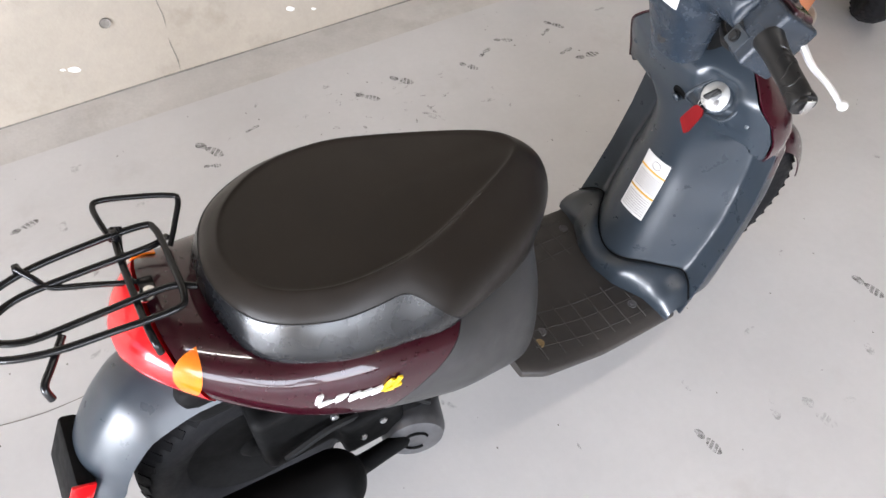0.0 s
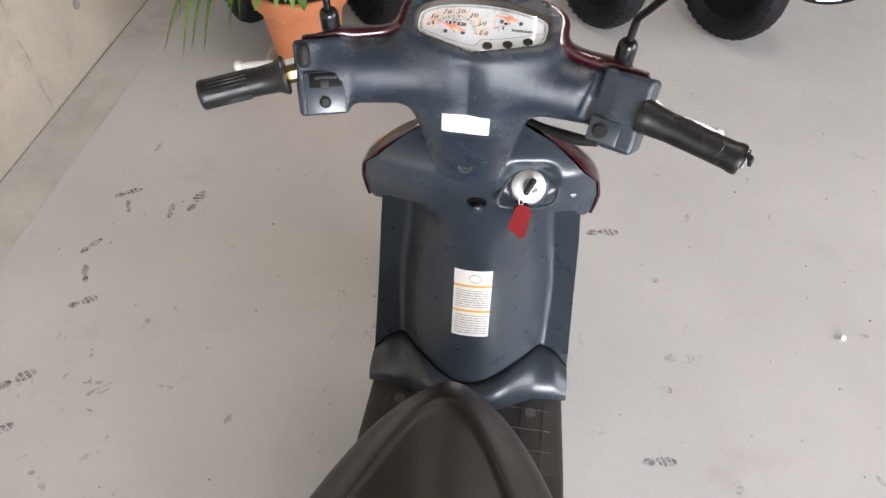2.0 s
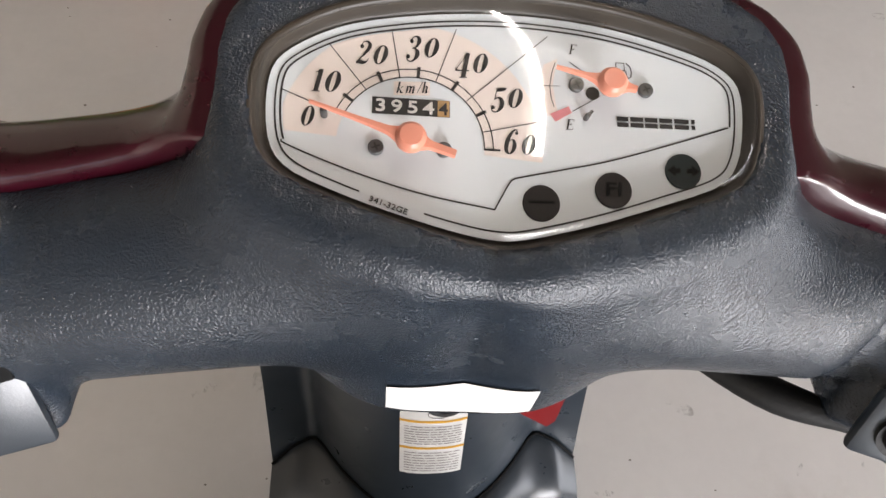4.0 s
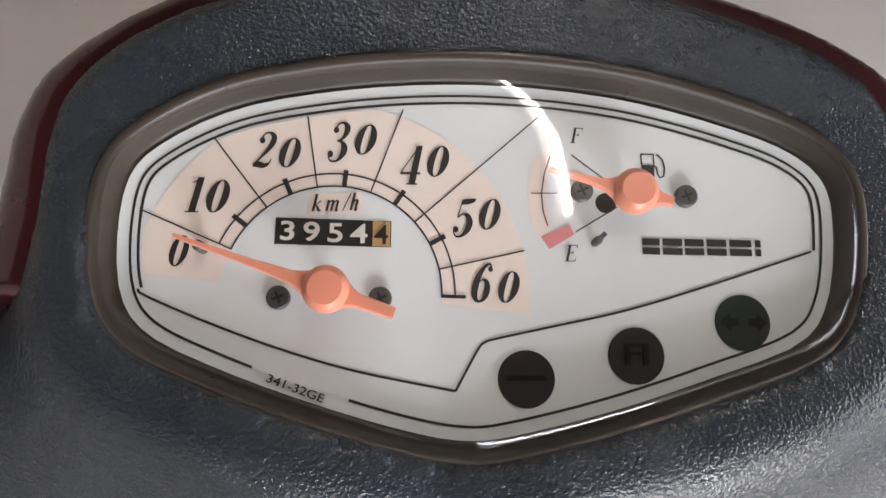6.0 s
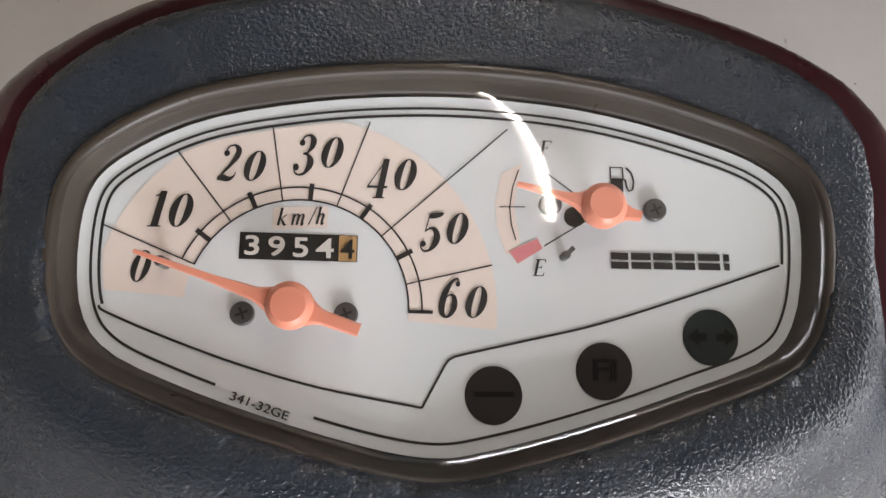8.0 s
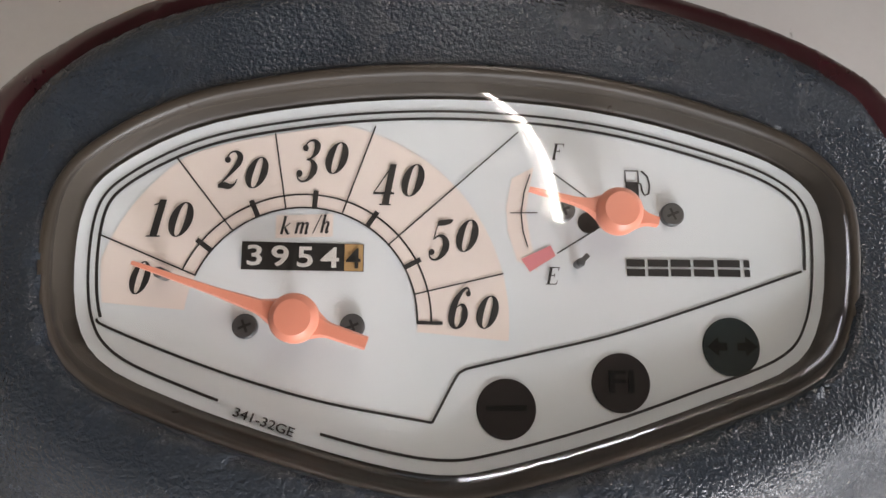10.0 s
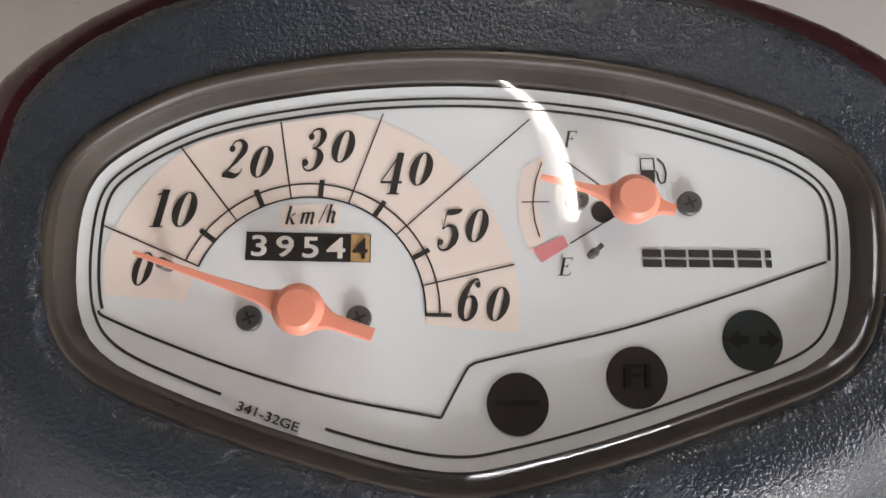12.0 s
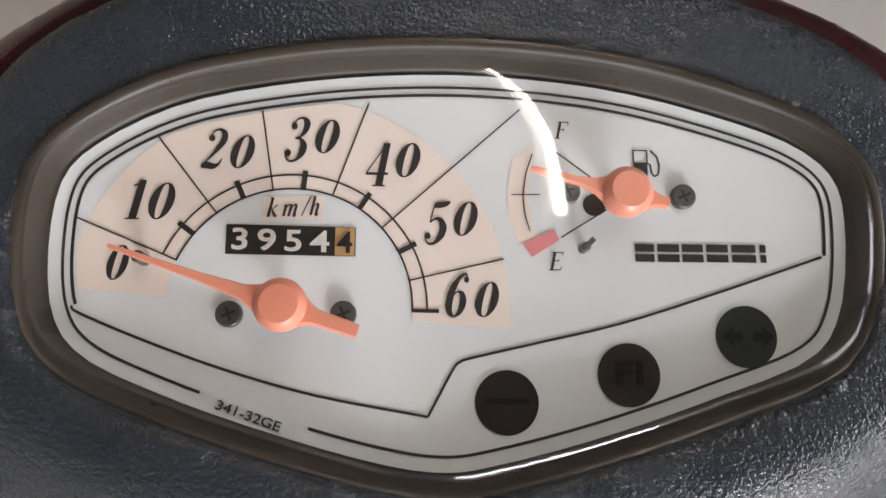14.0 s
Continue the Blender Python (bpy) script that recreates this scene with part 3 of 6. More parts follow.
def leg_shield():
    zs = np.concatenate([np.linspace(0.17, 0.60, 46), np.linspace(0.605, 0.745, 36)])
    us = np.sin(np.linspace(-1, 1, 81) * math.pi / 2)
    rows = []
    for z in zs:
        x = us * shield_half(z)
        rows.append(np.column_stack((x, shield_y(x, np.full_like(x, z)), np.full_like(x, z))))
    bm = skin(rows, False)
    inner = part("leg_shield", bm, GREY, scooter, "grey plastic inner leg shield", angle=60)
    sol = inner.modifiers.new("thickness", "SOLIDIFY")
    sol.thickness, sol.offset = 0.004, -1
    # painted front shell that wraps round the shield
    rows = []
    for z in np.linspace(0.22, 0.748, 40):
        w = float(shield_half(min(z, 0.742))) + 0.007 * float(step(0.5, 0.62, z)) - 0.004
        edge = float(shield_y(w * 0.97, min(z, 0.742))) + 0.002
        nose = np.interp(z, (0.22, 0.35, 0.5, 0.65, 0.748), (0.115, 0.145, 0.150, 0.115, 0.03))
        rows.append([(w * math.sin(a) * (1.0 if abs(a) > 0.2 else 1.0), edge + max(0.02, nose - edge) * math.cos(a) ** 0.75 if math.cos(a) > 1e-6 else edge, z) for a in np.linspace(-math.pi / 2, math.pi / 2, 41)])
    upper = part("front_cowl", skin([r for r in rows if r[0][2] > 0.50], False), MAROON, scooter, "glossy maroon front bodywork", angle=60)
    lower = part("front_lower_cowl", skin([r for r in rows if r[0][2] < 0.515], False), GREY, scooter, "grey lower front bodywork", angle=60)
    for o in (upper, lower):
        s2 = o.modifiers.new("thickness", "SOLIDIFY")
        s2.thickness, s2.offset = 0.003, 1
    for s in (1, -1):
        part("front_indicator", solid(lambda p: rod(p * (s, 1, 1), (0.128, 0.090, 0.575), (0.140, 0.070, 0.605), 0.024, 0.018), (min(0.10 * s, 0.2 * s), 0.02, 0.53), (max(0.10 * s, 0.2 * s), 0.13, 0.66), 0.004),
             AMBER, scooter, "amber turn signal lens")
    # screws in both shoulders
    for s in (1, -1):
        yy = float(shield_y(s * 0.14, 0.648))
        part("shoulder_screw", lathe([(0, 0.0025), (0.004, 0.0022), (0.0055, 0), (0.0055, -0.004)], aim((s * 0.14, yy, 0.650), (0.15 * s, -0.9, 0.35)), 14), GREY, inner)
    return inner


shield = leg_shield()


def on_shield(x, z, out=0.0):
    """A pose on the shield's back face, z axis outwards, y axis upwards."""
    e = 0.004
    y = float(shield_y(x, z))
    dx = Vector((2 * e, float(shield_y(x + e, z) - shield_y(x - e, z)), 0)).normalized()
    dz = Vector((0, float(shield_y(x, z + e) - shield_y(x, z - e)), 2 * e)).normalized()
    n = dx.cross(dz).normalized()
    up = n.cross(dx)
    m = Matrix((dx, up, n)).transposed().to_4x4()
    return Matrix.Translation(Vector((x, y, z)) + n * out) @ m


def sheet_on_shield(x0, x1, z0, z1, out, nx=8, nz=14):
    """A thin paper sheet that follows the shield."""
    rows = []
    for z in np.linspace(z0, z1, nz):
        x = np.linspace(x0, x1, nx)
        rows.append(np.column_stack((x, shield_y(x, np.full(nx, z)) - out, np.full(nx, z))))
    return skin(rows, False)


def warning_label():
    lab = part("warning_label", sheet_on_shield(-0.0325, 0.0325, 0.331, 0.466, 0.0012), WHITE_LABEL, shield, "white paper caution label with yellow rules")
    for z in (0.4335, 0.383):
        part("rule", sheet_on_shield(-0.0325, 0.0325, z - 0.0021, z + 0.0021, 0.0016, 8, 3), YELLOW, shield, "yellow printed rule")
    bm = bmesh.new()
    r = np.random.default_rng(2)
    for z in list(np.linspace(0.338, 0.374, 8)) + list(np.linspace(0.392, 0.424, 8)):
        x = -0.028
        while x < 0.026:
            w = r.uniform(0.004, 0.014)
            a = sheet_on_shield(x, min(x + w, 0.029), z - 0.0008, z + 0.0008, 0.0017, 3, 2)
            me = bpy.data.meshes.new("tmp")
            a.to_mesh(me)
            a.free()
            bm.from_mesh(me)
            bpy.data.meshes.remove(me)
            x += w + 0.0015
    part("small_print", bm, FAINT_INK, shield, "grey lines of small print")
    m = on_shield(0.004, 0.449, 0.0018)
    ringm = tube([m @ Vector((0.010 * math.cos(a), 0.0085 * math.sin(a), 0)) for a in np.linspace(0, math.tau, 14, endpoint=False)], 0.0005, 5, 3, True)
    part("pictogram", ringm, FAINT_INK, shield, "printed round pictogram")


warning_label()


LOCK_AT = (0.0735, -0.041, 0.674)


def ignition():
    ax = Vector((0.08, -0.80, 0.59)).normalized()
    ex = Vector((1.0, 0.12, -0.05)).cross(ax).cross(ax) * -1
    ex.normalize()
    m = Matrix.Translation(LOCK_AT) @ Matrix((ex, ax.cross(ex), ax)).transposed().to_4x4() @ Matrix.Translation((0, 0, -0.004))
    part("lock_boss", lathe([(0.026, 0.004), (0.029, 0.002), (0.031, -0.004), (0.034, -0.016), (0.034, -0.03)], m, 40), GREY, shield)
    # ridge round the lock
    rim = [m @ Vector(q) for q in ((-0.040, -0.030, 0.002), (-0.030, 0.006, 0.003), (-0.006, 0.036, 0.003), (0.026, 0.034, 0.002), (0.044, 0.004, 0.0), (0.030, -0.028, 0.002))]
    part("lock_ridge", tube(rim, 0.0028, 8, 6, True), GREY, shield)
    lock = part("ignition_lock", lathe([(0.0, 0.007), (0.012, 0.007), (0.0125, 0.0075), (0.022, 0.0070), (0.0245, 0.005), (0.0245, -0.006)], m, 40), SATIN, scooter, "bright metal ignition lock plate")
    part("lock_barrel", lathe([(0.0, 0.0095), (0.0085, 0.0095), (0.0095, 0.0085), (0.0095, 0.006)], m @ Matrix.Translation((0.001, 0.002, 0)), 24), ALLOY, lock)
    part("shutter_button", lathe([(0.0, 0.0105), (0.0045, 0.010), (0.0052, 0.006)], m @ Matrix.Translation((0.011, -0.008, 0)), 18), ALLOY, lock)
    km = m @ Matrix.Translation((0.000, 0.001, 0.020)) @ Matrix.Rotation(radians(-30), 4, "Z")
    key = part("key_head", block((0.007, 0.027, 0.020), km, 0.003), RUBBER, lock, "black plastic key head")
    part("key_blade", block((0.007, 0.002, 0.014), km @ Matrix.Translation((0, 0, -0.014)), 0.0005), CHROME, lock)
    ringc = m @ Vector((-0.010, -0.014, 0.016))
    part("key_ring", tube([ringc + Vector((0.0035 * math.cos(a), 0.003 * math.sin(a) - 0.002, 0.006 * math.sin(a) - 0.006)) for a in np.linspace(0, math.tau, 12, endpoint=False)], 0.0008, 6, 3, True), ALLOY, lock)
    tm = Matrix.Translation(ringc + Vector((0.001, -0.016, -0.034))) @ Matrix.Rotation(radians(-24), 4, "X") @ Matrix.Rotation(radians(10), 4, "Y") @ Matrix.Scale(1.12, 4)
    b = bmesh.new()
    outline = [(-0.010, 0.016), (-0.006, 0.022), (0.006, 0.022), (0.011, 0.014), (0.012, -0.018), (0.008, -0.024), (-0.012, -0.014), (-0.013, -0.010)]
    f = b.faces.new([b.verts.new((x, 0, z)) for x, z in outline])
    e = bmesh.ops.extrude_face_region(b, geom=[f])
    for v in e["geom"]:
        if isinstance(v, bmesh.types.BMVert):
            v.co.y += 0.0035
    b.transform(tm)
    part("key_tag", b, RED_TAG, lock, "red plastic key tag")
    # bag hook under the neck
    hm = on_shield(0.0, 0.630, 0.0)
    # flat black disc on the surface, standing in for the hollow's shade
    part("hook_recess_shade", lathe([(0.0, 0.0012), (0.0125, 0.0012), (0.0145, 0.0022), (0.0155, 0.0)], hm @ Matrix.Diagonal((1.0, 0.9, 1, 1)), 24), MATT_BLACK, shield, "black disc painted in for the shaded hollow behind the bag hook")
    part("bag_hook", tube([hm @ Vector(q) for q in ((0.001, -0.009, 0.000), (0.001, -0.007, 0.010), (0.001, 0.001, 0.012), (0.001, 0.005, 0.010))], [0.0085, 0.0080, 0.0070, 0.0050], 12, 5, flat=0.55), GREY, scooter, "grey plastic bag hook")


ignition()


def board_z(y):
    return np.interp(y, (-0.52, -0.47, -0.37, -0.25, -0.125, -0.05), (0.268, 0.252, 0.226, 0.196, 0.184, 0.180))


def footboard():
    rows = []
    for y in np.linspace(-0.445, -0.055, 30):
        w = np.interp(y, (-0.445, -0.40, -0.25, -0.055), (0.165, 0.183, 0.187, 0.182))
        zt = float(board_z(y))
        r = []
        for a in np.linspace(0, math.tau, 48, endpoint=False):
            c, s = math.cos(a), math.sin(a)
            r.append((w * math.copysign(abs(c) ** 0.28, c), y, zt - 0.016 + 0.016 * math.copysign(abs(s) ** 0.5, s)))
        rows.append(r)
    board = part("footboard", skin(rows), BOARD, scooter, "dark grey ribbed plastic footboard with dust")
    for s in (1, -1):
        for y in np.linspace(-0.115, -0.375, 7):
            pts = [(s * x, y - 0.10 * (x - 0.06) * 0.3, float(board_z(y)) + 0.0002) for x in np.linspace(0.055, 0.160, 6)]
            part("tread_rib", tube(pts, 0.0016, 6, 2), BOARD, board)
        for x in (0.068, 0.108, 0.148):
            pts = [(s * (x - 0.02 * k * k), y, float(board_z(y)) + 0.0002) for k, y in zip(np.linspace(0, 1, 9), np.linspace(-0.105, -0.385, 9))]
            part("tread_rib", tube(pts, 0.0013, 6, 2), BOARD, board)
        for x, y in ((0.123, -0.125), (0.122, -0.373), (0.100, -0.352)):
            m = aim((s * x, y, float(board_z(y))), (0, -0.1, 1))
            part("bolt", lathe([(0, 0.0022), (0.003, 0.0022), (0.0035, 0.0010), (0.006, 0.0012), (0.0095, 0.0018), (0.0105, 0.0)], m, 18), BRASS if y < -0.36 else SCREW, board, "countersunk bolt")
    # raised corner moulding between board and shield
    rows = []
    xs = np.sin(np.linspace(-1, 1, 73) * math.pi / 2) * 0.187
    ze = np.interp(np.abs(xs), (0, 0.022, 0.054, 0.081, 0.11, 0.135, 0.16, 0.187), (0.223, 0.226, 0.238, 0.246, 0.243, 0.236, 0.231, 0.209))
    ze = np.convolve(np.pad(ze, 1, mode="edge"), np.ones(3) / 3, "valid")
    yt = shield_y(xs, ze) - 0.002
    a = np.abs(xs)
    yl = np.interp(a, (0, 0.06, 0.12, 0.187), (-0.138, -0.128, -0.096, -0.086))
    zl = np.full_like(xs, 0.176)
    rows.append(np.column_stack((xs, yt + 0.010, ze - 0.004)))
    for v in np.linspace(0, 1, 14):
        c, s = math.cos(v * math.pi / 2) ** 0.7, math.sin(v * math.pi / 2) ** 0.8
        rows.append(np.column_stack((xs * (1.0 + 0.012 * s), yt + (yl - yt) * s, zl + (ze - zl) * c)))
    part("corner_moulding", skin(rows, False), GREY, scooter, "grey moulded step between footboard and shield", angle=60)
    # dark line of the joint above it
    pts = np.column_stack((xs, yt - 0.0004, ze + 0.0015))[1:-1:2]
    part("joint_line", tube(pts, 0.0016, 6, 2), MATT_BLACK, scooter)
    # tunnel below the board
    part("under_tray", block((0.16, 0.62, 0.08), Matrix.Translation((0, -0.26, 0.135)), 0.03, 3), MATT_BLACK, scooter)


footboard()

# ---- handlebar cover and meter ----
HEAD = Matrix.Translation((-0.006, 0, 0.88)) @ Matrix.Rotation(radians(-2.5), 4, "Z") @ Matrix.Rotation(radians(1.0), 4, "Y") @ Matrix.Translation((0, 0, -0.88))
HEAD_IN = np.array(HEAD.inverted())
DIAL = Matrix(((0.9993, 0.0249, 0.0268, -0.0043), (-0.0178, 0.9709, -0.2390, -0.0709), (-0.0320, 0.2383, 0.9707, 0.9354), (0, 0, 0, 1)))
DIAL_IN = np.array(DIAL.inverted())


def dial(u, v, h=0.0):
    """A place on the dial from millimetres across, up and out."""
    return DIAL @ Vector((u / 1000, v / 1000, h / 1000))


BEZEL = [(-75, 6), (-73, 19), (-65, 27.5), (-50, 35.2), (-30, 39.7), (-9, 41.9), (12, 41.9), (34, 39.5), (55, 34.3), (71, 28.2), (79.5, 20), (81, 8),
         (78, -8.6), (70, -18.8), (50, -26.5), (30, -33), (11, -37.8), (0, -39.2), (-13, -37.3), (-32, -32), (-51, -25.4), (-66, -18.3), (-73, -9)]
OUTLINE = spline(BEZEL, 6, True)[::-1]


def inset(line, d):
    """The closed line moved inwards by d."""
    t = np.roll(line, -2, 0) - np.roll(line, 2, 0)
    t /= np.linalg.norm(t, axis=1)[:, None]
    return line + d * np.column_stack((-t[:, 1], t[:, 0]))


def poly_dist(p, poly):
    """Signed distance in the plane to a closed line (negative inside)."""
    d = np.full(len(p), 1e9)
    inside = np.zeros(len(p), bool)
    for a, b in zip(poly, np.roll(poly, -1, 0)):
        e, w = b - a, p - a
        t = np.clip((w @ e) / (e @ e), 0, 1)
        q = w - t[:, None] * e
        d = np.minimum(d, (q ** 2).sum(1))
        c = (a[1] > p[:, 1]) != (b[1] > p[:, 1])
        with np.errstate(divide="ignore", invalid="ignore"):
            inside ^= c & (p[:, 0] < e[0] * (p[:, 1] - a[1]) / np.where(e[1] == 0, 1e-12, e[1]) + a[0])
    return np.where(inside, -1, 1) * np.sqrt(d)


HOLE = inset(OUTLINE, -0.7)[::3] / 1000
SWITCH_AT = np.array((0.169, -0.137, 0.889))
SWITCH_BAR = np.array((0.951, -0.309, 0.0))
SWITCH_UP = np.array((0.164, 0.504, 0.848))
SWITCH_OUT = np.array((-0.262, -0.806, 0.53))
SWITCH_TURN = np.column_stack((SWITCH_BAR, SWITCH_UP, SWITCH_OUT))


RIM = OUTLINE[::3] / 1000


def cover_field(p):
    """The whole handlebar cover: two arms with switch housings, the neck and the meter pod."""
    q = np.column_stack((p, np.ones(len(p)))) @ HEAD_IN.T[:, :3]
    s = q.copy()
    s[:, 0] = np.abs(s[:, 0])
    f = rod(s, (0.03, -0.089, 0.890), (0.16, -0.096, 0.880), 0.038, 0.033)
    f = np.where(q[:, 0] > 0, f, rod(s, (0.03, -0.089, 0.890), (0.15, -0.100, 0.881), 0.038, 0.039))
    house = rounded(s, SWITCH_AT + SWITCH_UP * 0.003 - SWITCH_OUT * 0.033, (0.029, 0.043, 0.034), 0.006, SWITCH_TURN)
    f = blend(f, house, np.where(q[:, 0] > 0, 0.006, 0.014))
    n = q.copy()
    n[:, 0] = np.sqrt(q[:, 0] ** 2 + 0.02 ** 2)
    neck = rod(n, (0.024, -0.083, 0.832), (0.020, -0.066, 0.700), 0.0485, 0.026)
    neck = carve(neck, 0.724 - q[:, 2] + 0.3 * (q[:, 1] + 0.098), 0.006)
    f = blend(f, neck, 0.036)
    f = carve(f, -rod(q, (0.147, -0.121, 0.940), (0.134, -0.156, 0.830), 0.012, 0.012), 0.012)
    # the gouge between the arm and the housing on the throttle side
    gouge = np.minimum(rod(q, (0.144, -0.104, 0.914), (0.139, -0.123, 0.897), 0.0030, 0.0065), rod(q, (0.139, -0.123, 0.897), (0.131, -0.134, 0.866), 0.0065, 0.0090))
    f = carve(f, -gouge, 0.004)
    d = np.column_stack((p, np.ones(len(p)))) @ DIAL_IN.T[:, :3]
    pod = np.full(len(p), 0.08)
    near = (np.abs(d[:, 0]) < 0.15) & (np.abs(d[:, 1]) < 0.12) & (np.abs(d[:, 2]) < 0.09)
    e = d[near]
    grow = 0.0135 + 0.0085 * step(0.0, 0.045, e[:, 1]) * (1 - 0.25 * np.clip(np.abs(e[:, 0]) / 0.08, 0, 1) ** 2)
    side = poly_dist(e[:, :2], RIM) - grow
    top = e[:, 2] - 0.0036 - 0.003 * step(0.02, 0.06, e[:, 1])
    w = np.column_stack((side, np.maximum(top, -0.050 - e[:, 2]))) + 0.006
    pod[near] = np.linalg.norm(np.maximum(w, 0), axis=1) + np.minimum(w.max(1), 0) - 0.006
    return blend(f, pod, 0.030)


def seam(p):
    """Positive on the painted front half of the cover."""
    d = np.column_stack((p, np.ones(len(p)))) @ DIAL_IN.T[:, :3]
    q = np.column_stack((p, np.ones(len(p)))) @ HEAD_IN.T[:, :3]
    a = np.abs(q[:, 0])
    return np.minimum(0.001 - d[:, 2] + 0.10 * np.maximum(a - 0.10, 0), q[:, 1] + 0.080 + 0.26 * np.maximum(a - 0.10, 0))


def meter_hole(p):
    d = np.column_stack((p, np.ones(len(p)))) @ DIAL_IN.T[:, :3]
    near = (np.abs(d[:, 0]) < 0.1) & (np.abs(d[:, 1]) < 0.06) & (d[:, 2] > -0.03)
    hole = np.full(len(p), 0.05)
    hole[near] = np.maximum(poly_dist(d[near][:, :2], HOLE), -0.016 - d[near][:, 2])
    return hole


def grey_field(p):
    return np.maximum(cover_field(p), -meter_hole(p))


def visor_field(p):
    q = np.column_stack((p, np.ones(len(p)))) @ HEAD_IN.T[:, :3]
    q[:, 0] = np.abs(q[:, 0])
    front = rod(q, (0.03, -0.066, 0.902), (0.160, -0.084, 0.906), 0.030, 0.018)
    f = carve(blend(cover_field(p) - 0.006, front, 0.012), np.maximum(q[:, 0] - 0.200, 0.884 - q[:, 2]), 0.006)
    return np.maximum(carve(f, -seam(p) - 0.002, 0.006), 0.008 - meter_hole(p))


def handlebar():
    box = ((-0.225, -0.19, 0.715), (0.215, 0.03, 0.965))
    cover = part("handlebar_cover", solid(grey_field, *box, 0.0020), GRAINED, scooter, "grey plastic handlebar cover")
    part("handlebar_visor", solid(visor_field, (-0.225, -0.15, 0.80), (0.215, 0.03, 0.965), 0.0021), MAROON, scooter, "glossy maroon front half of the handlebar cover")
    def on_neck(x, z):
        """How far back the cover's neck reaches."""
        lo_y, hi_y = -0.17, -0.06
        for _ in range(26):
            my = (lo_y + hi_y) / 2
            if cover_field(np.array([HEAD @ Vector((x, my, z))]))[0] < 0:
                hi_y = my
            else:
                lo_y = my
        return lo_y

    # blank white label on the neck
    rows = [[tuple(HEAD @ Vector((x, on_neck(x, z) - 0.0009, z))) for x in np.linspace(-0.0285, 0.0285, 13)] for z in np.linspace(0.833, 0.857, 5)]
    part("neck_label", skin(rows, False), WHITE_LABEL, cover, "blank white sticker")
    part("neck_screw", lathe([(0, -0.002), (0.0045, -0.0015), (0.0055, 0.0008), (0.0085, 0.0008), (0.0095, -0.001)], HEAD @ aim((0.0, on_neck(0.0, 0.762) - 0.0006, 0.762), (0, -1, 0.22)), 20), DARK_GREY, cover, "recessed screw")

    def face(side, along, up, out=0.0):
        """A pose on a switch housing's face; side is 1 on the right, -1 on the left."""
        c = SWITCH_AT + SWITCH_BAR * along + SWITCH_UP * up + SWITCH_OUT * (0.0012 + out)
        return HEAD @ Matrix.Diagonal((side, 1, 1, 1)) @ Matrix.Translation(c) @ Matrix([list(r) for r in SWITCH_TURN]).to_4x4()

    # right housing: starter button in a shallow panel
    part("switch_panel", block((0.036, 0.028, 0.006), face(1, -0.008, -0.022, -0.0016), 0.0025), GREY, cover)
    part("starter_button", lathe([(0, 0.0055), (0.0055, 0.0052), (0.0065, 0.004), (0.0065, 0.002), (0.009, 0.002), (0.009, 0)], face(1, -0.012, -0.022, 0.0014), 24), RUBBER, cover, "black round starter button")
    # left housing: slide switch, horn button, and a knob near the grip
    part("switch_panel", block((0.046, 0.048, 0.005), face(-1, -0.003, -0.014, 0.0035), 0.002), GREY, cover)
    # raised near-black block that stands in for the shade inside the slide's recess
    part("slide_recess_shade", block((0.038, 0.016, 0.0055), face(-1, -0.005, 0.000, 0.0048), 0.001), LAMP_MARK_AND_RECESS, cover)
    part("slide_switch", block((0.012, 0.011, 0.008), face(-1, -0.003, -0.004, 0.006), 0.002), RUBBER, cover, "black sliding switch")
    part("slide_switch", block((0.026, 0.005, 0.005), face(-1, -0.005, 0.003, 0.006), 0.0015), RUBBER, cover)
    part("horn_button", lathe([(0, 0.0035), (0.0045, 0.0032), (0.0052, 0.0022), (0.0056, 0.0028), (0.0068, 0.0022), (0.0068, 0)], face(-1, -0.002, -0.025, 0.006), 24), RUBBER, cover, "black round horn button")
    knob = [tuple(face(-1, 0.017, u, 0.004).translation) for u in (0.034, 0.022)]
    part("choke_knob", solid(lambda p: rod(p, *knob, 0.0075, 0.0075), (-0.235, -0.17, 0.87), (-0.155, -0.08, 0.955), 0.003), RUBBER, cover, "black rubber knob")
    for s in (-1, 1):
        a, b = np.array((s * (0.198 if s > 0 else 0.211), -0.136, 0.890)), np.array((s * 0.303, -0.173, 0.8745))
        d = (b - a) / np.linalg.norm(b - a)
        ln = float(np.linalg.norm(b - a))
        m = HEAD @ aim(tuple(a), tuple(d))
        prof = [(0.0, 0.0), (0.0215, 0.0), (0.0228, 0.003), (0.0205, 0.007), (0.0175, 0.013), (0.0164, 0.03), (0.0160, ln * 0.6), (0.0164, ln - 0.012), (0.0176, ln - 0.006), (0.0176, ln - 0.001), (0.0164, ln + 0.001), (0.0, ln + 0.0015)]
        if s > 0:
            prof = [(0.0, -0.004), (0.0195, -0.004), (0.0200, 0.002), (0.0186, 0.006), (0.0176, 0.018)] + prof[5:]
        grip = part("handlebar_grip", lathe(prof, m, 36), GRIP, scooter, "black ribbed rubber grip")
        bm = bmesh.new()
        for i in range(24):
            an = math.tau * i / 24
            if i % 6 in (0, 1) or s > 0:
                continue
            block((0.0022, 0.0018, ln - 0.052), m @ Matrix.Rotation(an, 4, "Z") @ Matrix.Translation((0.0160, 0, 0.018 + ln / 2)), 0.0006, 1, bm)
